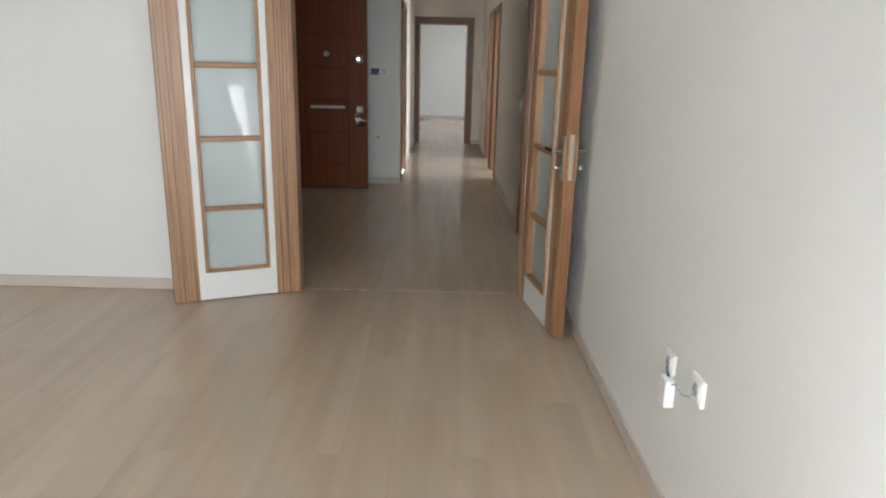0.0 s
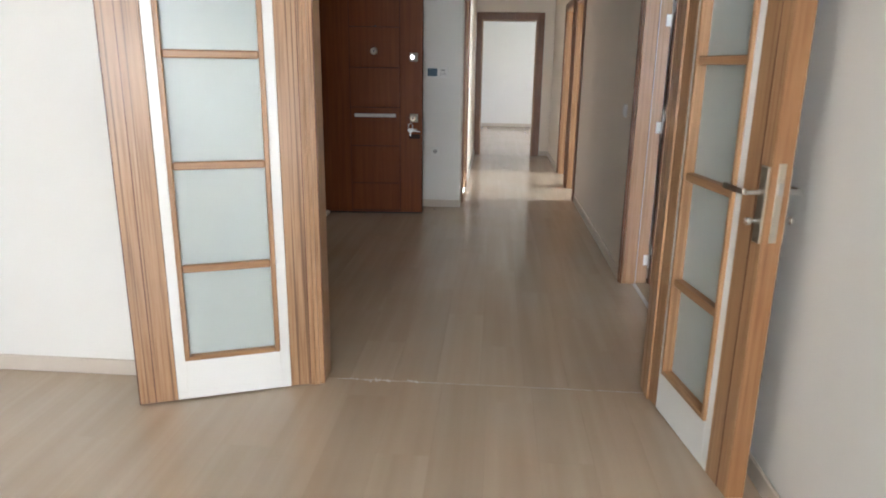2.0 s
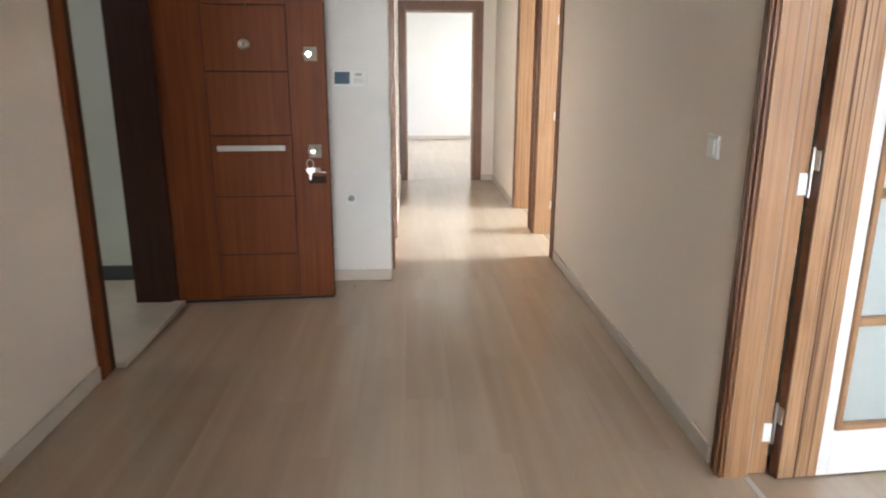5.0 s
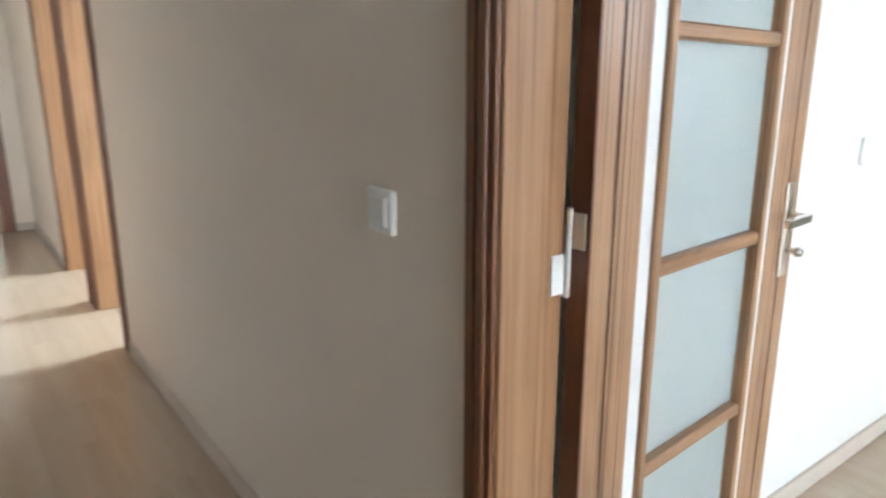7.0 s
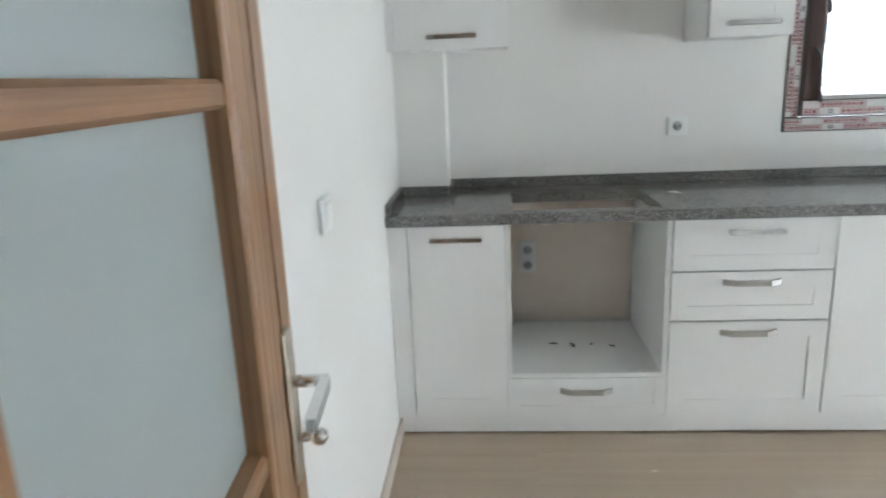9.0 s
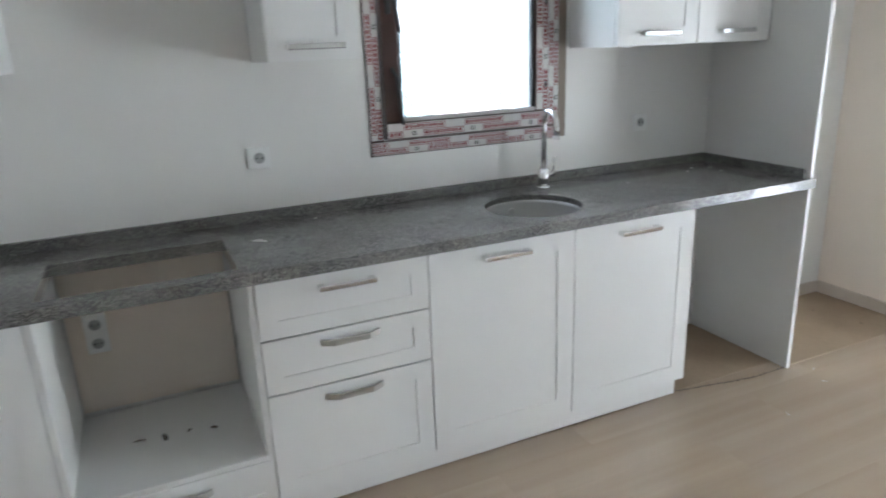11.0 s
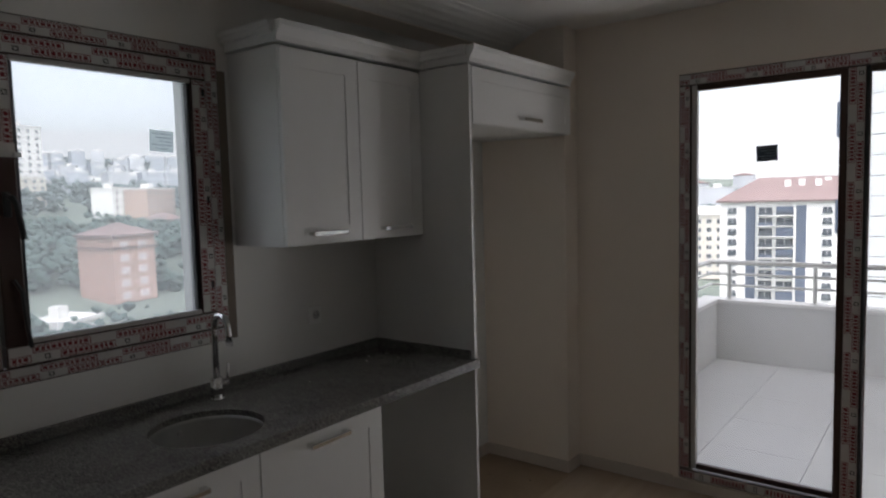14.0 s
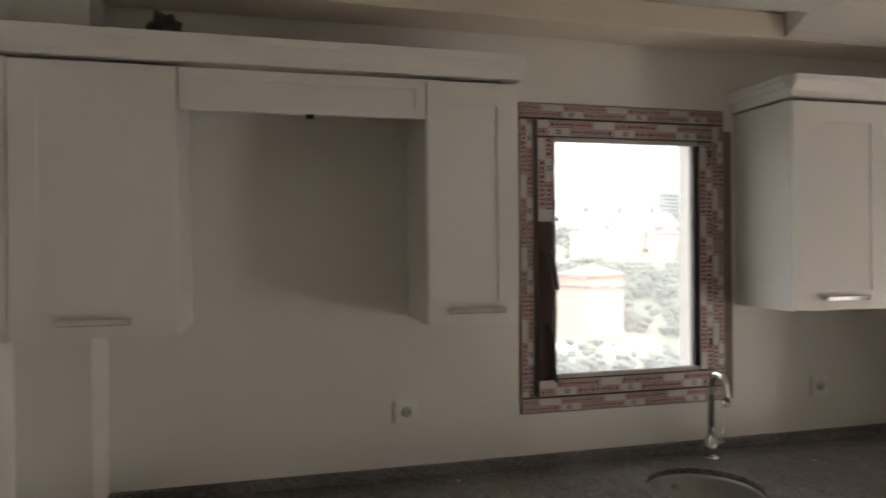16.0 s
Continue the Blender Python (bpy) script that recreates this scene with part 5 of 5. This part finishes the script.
def town_house(x, y, w, d, floors, rz, material, roof, label, cols):
    b = thing("town_building", label, "building", pose(x, y, ground_z(x, y) - 1.5, 0, 0, rz), group="town on the hillside")
    h = floors * 2.9 + 2.0
    part("wall", block((0, 0, 0, w, d, h)), material, b)
    if roof:
        part("roof", hip_roof(w, min(d, w * 0.9), h + 0.3, 2.2, 0.6), ROOF, b)
    else:
        part("roof", block((-0.3, -0.3, h, w + 0.3, d + 0.3, h + 0.6), (w * 0.3, d * 0.3, h + 0.6, w * 0.5, d * 0.6, h + 2.6)), SLAB, b)
    for n in range(floors):
        for k in range(cols):
            facade_window(b, (k + 0.5) * w / cols, 2.6 + n * 2.9, 1.6, 1.4, 0.0, "t")
    return b


town_house(268, -128, 9, 10, 4, -64, WHITEWALL, False, "narrow white four-storey house on the slope", 2)
town_house(262, -139, 20, 11, 4, -62, BRICK, False, "unplastered brick apartment block on the slope", 5)
town_house(252, -158, 15, 10, 4, -60, BRICK, True, "brick house with a red roof on the slope", 3)
town_house(300, -98, 24, 12, 5, -68, CREAM, False, "cream apartment block on the slope", 6)
town_house(316, -112, 13, 13, 12, -70, WHITEWALL, False, "tall white apartment tower on the slope", 3)
town_house(205, -113, 12, 9, 2, -62, CREAM, True, "low house with a red roof between trees", 3)
town_house(109, -38.5, 9, 7, 1, -72, WHITEWALL, False, "small low white outbuilding below the window", 2)
town_house(102, -36, 5, 5, 1, -70, BRICK, False, "small brick shed below the window", 1)

rng = random.Random(21)
for k in range(72):
    a = math.radians(-34 + 17 * (k % 36) / 35 + rng.uniform(-0.6, 0.6))
    d = rng.uniform(430, 580) if k < 36 else rng.uniform(600, 860)
    x, y = d * math.cos(a), d * math.sin(a)
    town_house(x, y, rng.uniform(9, 17), 12, rng.randint(3, 5) if k < 36 else rng.randint(4, 8), math.degrees(a) - 90 + 90 - 90 + rng.uniform(70, 110), rng.choice([HAZEGREY, HAZEPALE, HAZEGREY]), False, "distant apartment block on the hill", 5)
for k in range(14):
    a = math.radians(-86 + 22 * k / 13)
    d = rng.uniform(420, 800)
    x, y = d * math.cos(a), d * math.sin(a)
    town_house(x, y, rng.uniform(16, 28), 14, rng.randint(4, 8), math.degrees(a) + rng.uniform(75, 105) , rng.choice([HAZEGREY, HAZEPALE]), bool(k % 2), "distant apartment block below the balcony", 5)


def woods(name, count, place, size, label, seed, leaf=None):
    """Many small leaf clumps heaped into uneven crowns."""
    r = random.Random(seed)
    verts, faces = [], []
    ico = bmesh.new()
    bmesh.ops.create_icosphere(ico, subdivisions=1, radius=1)
    base = [v.co.copy() for v in ico.verts]
    tri = [[v.index for v in f.verts] for f in ico.faces]
    ico.free()
    for _ in range(count):
        x, y = place(r)
        g = ground_z(x, y)
        cw, ch = r.uniform(0.6, 1.3) * size, r.uniform(0.8, 1.6) * size
        for _ in range(26):
            o = Vector((r.gauss(0, 0.42) * cw, r.gauss(0, 0.42) * cw, ch * r.uniform(0.15, 1.25)))
            q = r.uniform(0.15, 0.36) * size
            n = len(verts)
            verts += [(x + o.x + c.x * q * r.uniform(0.6, 1.35), y + o.y + c.y * q * r.uniform(0.6, 1.35), g + o.z + c.z * q * r.uniform(0.5, 1.1)) for c in base]
            faces += [[n + i for i in t] for t in tri]
    me = bpy.data.meshes.new(name)
    me.from_pydata(verts, [], faces)
    me.materials.append(leaf or LEAF)
    return tagged(new(name, me), label, "trees", kind="stuff")


def wedge(a0, a1, d0, d1):
    def at(r):
        a, d = math.radians(r.uniform(a0, a1)), math.sqrt(r.uniform(d0 * d0, d1 * d1))
        return d * math.cos(a), d * math.sin(a)
    return at


woods("trees", 170, wedge(-38, -15, 60, 118), 3.2, "green trees and bushes on the slope below", 3)
woods("trees", 200, wedge(-38, -15, 150, 245), 4.2, "green trees between the houses on the slope", 4)
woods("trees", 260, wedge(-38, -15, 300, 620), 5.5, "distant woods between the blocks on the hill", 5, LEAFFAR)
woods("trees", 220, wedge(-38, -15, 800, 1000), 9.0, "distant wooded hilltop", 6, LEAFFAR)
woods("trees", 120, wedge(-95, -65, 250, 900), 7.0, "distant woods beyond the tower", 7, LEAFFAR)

# ---- crumbs left by the builders ----
def shard(bm, x, y, z, size, r):
    """One flat, uneven splinter."""
    a = r.uniform(0, math.tau)
    u, w = size * r.uniform(0.8, 2.6), size * r.uniform(0.3, 0.8)
    c, sn = math.cos(a), math.sin(a)
    ring = [(u * math.cos(k * math.tau / 7) * r.uniform(0.7, 1.2), w * math.sin(k * math.tau / 7) * r.uniform(0.7, 1.2)) for k in range(7)]
    lo = [bm.verts.new((x + p * c - q * sn, y + p * sn + q * c, z)) for p, q in ring]
    tip = bm.verts.new((x, y, z + size * r.uniform(0.2, 0.5)))
    for k in range(7):
        bm.faces.new((lo[k], lo[(k + 1) % 7], tip))
    bm.faces.new(lo[::-1])


def litter(name, spots, material, label, size, seed):
    r = random.Random(seed)
    for x, y, z in spots:
        bm = bmesh.new()
        shard(bm, 0, 0, 0, size, r)
        ob = part(name, bm, material)
        ob.location = (x, y, z)
        tagged(ob, label, "debris", group=name)


litter("plaster_crumb", [(3.10, 4.88, 0.921)], CRUMB, "white plaster lump on the worktop", 0.016, 1)
litter("plaster_crumb", [(3.31, 4.63, 0.921), (3.34, 4.5, 0.921), (3.2, 2.86, 0.921), (3.26, 2.78, 0.921), (3.13, 2.72, 0.921), (3.22, 2.70, 0.921), (3.16, 3.25, 0.921)], CRUMB, "small white plaster crumb on the worktop", 0.007, 2)
litter("dirt_streak", [(3.10, 5.36, 0.281), (3.08, 5.28, 0.281), (3.09, 5.20, 0.281), (3.07, 5.12, 0.281)], DIRT, "dark streak of dirt in the oven bay", 0.014, 3)
litter("dirt_crumb", [(-1.10, 8.0, 0.001), (2.15, 2.55, 0.001), (2.95, 1.78, 0.001), (3.2, 1.84, 0.001)], DIRT, "small dark crumb on the laminate floor", 0.014, 4)
litter("plaster_crumb", [(2.62, 2.52, 0.001), (2.58, 5.05, 0.001), (2.4, 4.6, 0.001), (2.72, 2.46, 0.001), (2.5, 2.9, 0.001), (1.9, 2.2, 0.001), (1.75, 2.05, 0.001)], CRUMB, "small pale crumb on the laminate floor", 0.006, 5)

# crumpled plastic and a cable end left on the cupboards
r = random.Random(5)
bm = bmesh.new()
bmesh.ops.create_icosphere(bm, subdivisions=3, radius=1.0)
for v in bm.verts:
    k = 1.0 + r.uniform(-0.16, 0.16) + 0.2 * math.sin(v.co.x * 5 + v.co.y * 3) * math.cos(v.co.z * 4)
    v.co = Vector((v.co.x * 0.04 * k, v.co.y * 0.055 * k, max(0.0, 0.062 + v.co.z * 0.075 * k)))
ob = part("plastic_scrap", bm, DARKBAG)
ob.location = (3.16, 5.575, 2.3165)
tagged(ob, "crumpled dark grey plastic scrap on top of the cupboard", "debris")
ob = part("cable_end", pipe(bmesh.new(), [(0, 0, 0.004), (0.01, 0.05, 0.05), (0.0, 0.12, 0.082), (-0.01, 0.2, 0.075), (0.01, 0.3, 0.07), (0.0, 0.36, 0.004)], 0.005, 6), DARK)
ob.location = (3.13, 5.61, 2.3165)
tagged(ob, "loose black cable end on top of the cupboard", "cable")

# rough filler along the joint between living room and hall floors
r = random.Random(12)
bm = bmesh.new()
for k in range(150):
    shard(bm, -1.2 + 1.32 * k / 149, 4.338 + r.uniform(-0.003, 0.003), -0.002, r.uniform(0.004, 0.008), r)
for k in range(18):
    shard(bm, -1.15 + r.uniform(0, 0.3), 4.335 + r.uniform(-0.012, 0.012), 0.0, r.uniform(0.005, 0.011), r)
structure("trim_joint", bm, CRUMB, "ragged pale filler in the floor joint of the doorway", "trim")
structure("trim_threshold", block((0.372, 4.985, -0.004, 0.394, 5.885, 0.0035), bevel=0.0015), BEAD, "narrow pale metal strip under the kitchen door", "trim")
structure("trim_patch", block((3.399, 3.425, 1.12, 3.4, 3.465, 2.22)), SUBFLOOR, "bare grey-brown plaster strip beside the window", "trim")

structure("floor_patch", block((2.868, 2.565, -0.002, 3.396, 3.19, 0.003), (2.80, 1.562, -0.002, 3.396, 2.543, 0.003)), PATCH, "dusty chipboard floor patch with recess shade in its tone", "floor")

r = random.Random(31)
bm = bmesh.new()
for k in range(70):
    f = k / 69
    shard(bm, 2.868 - 0.075 * min(1.0, f * 1.6) + r.uniform(-0.004, 0.004), 3.19 - 0.645 * f, 0.0032, r.uniform(0.003, 0.007), r)
structure("trim_seam", bm, DIRT, "ragged dark seam where the laminate ends", "trim")

# ---- laminate planks ----
laminate_floor("floor_living", -4.6, -2.2, 0.37, 4.335, "pale beige oak laminate floor in the living room")
laminate_floor("floor_hall", -2.12, 4.341, 0.38, 8.14, "pale beige oak laminate floor in the hall")
laminate_floor("floor_corridor", -0.87, 8.14, 0.38, 12.37, "pale beige oak laminate floor in the corridor")
laminate_floor("floor_kitchen", 0.386, 1.2, 3.4, 6.0, "pale beige oak laminate floor in the kitchen")
laminate_floor("floor_end_room", -2.6, 12.376, 1.7, 17.57, "pale laminate floor in the end room", False)
laminate_floor("floor_rooms", 0.386, 6.12, 4.3, 12.3, "pale laminate floor in the side rooms", False)
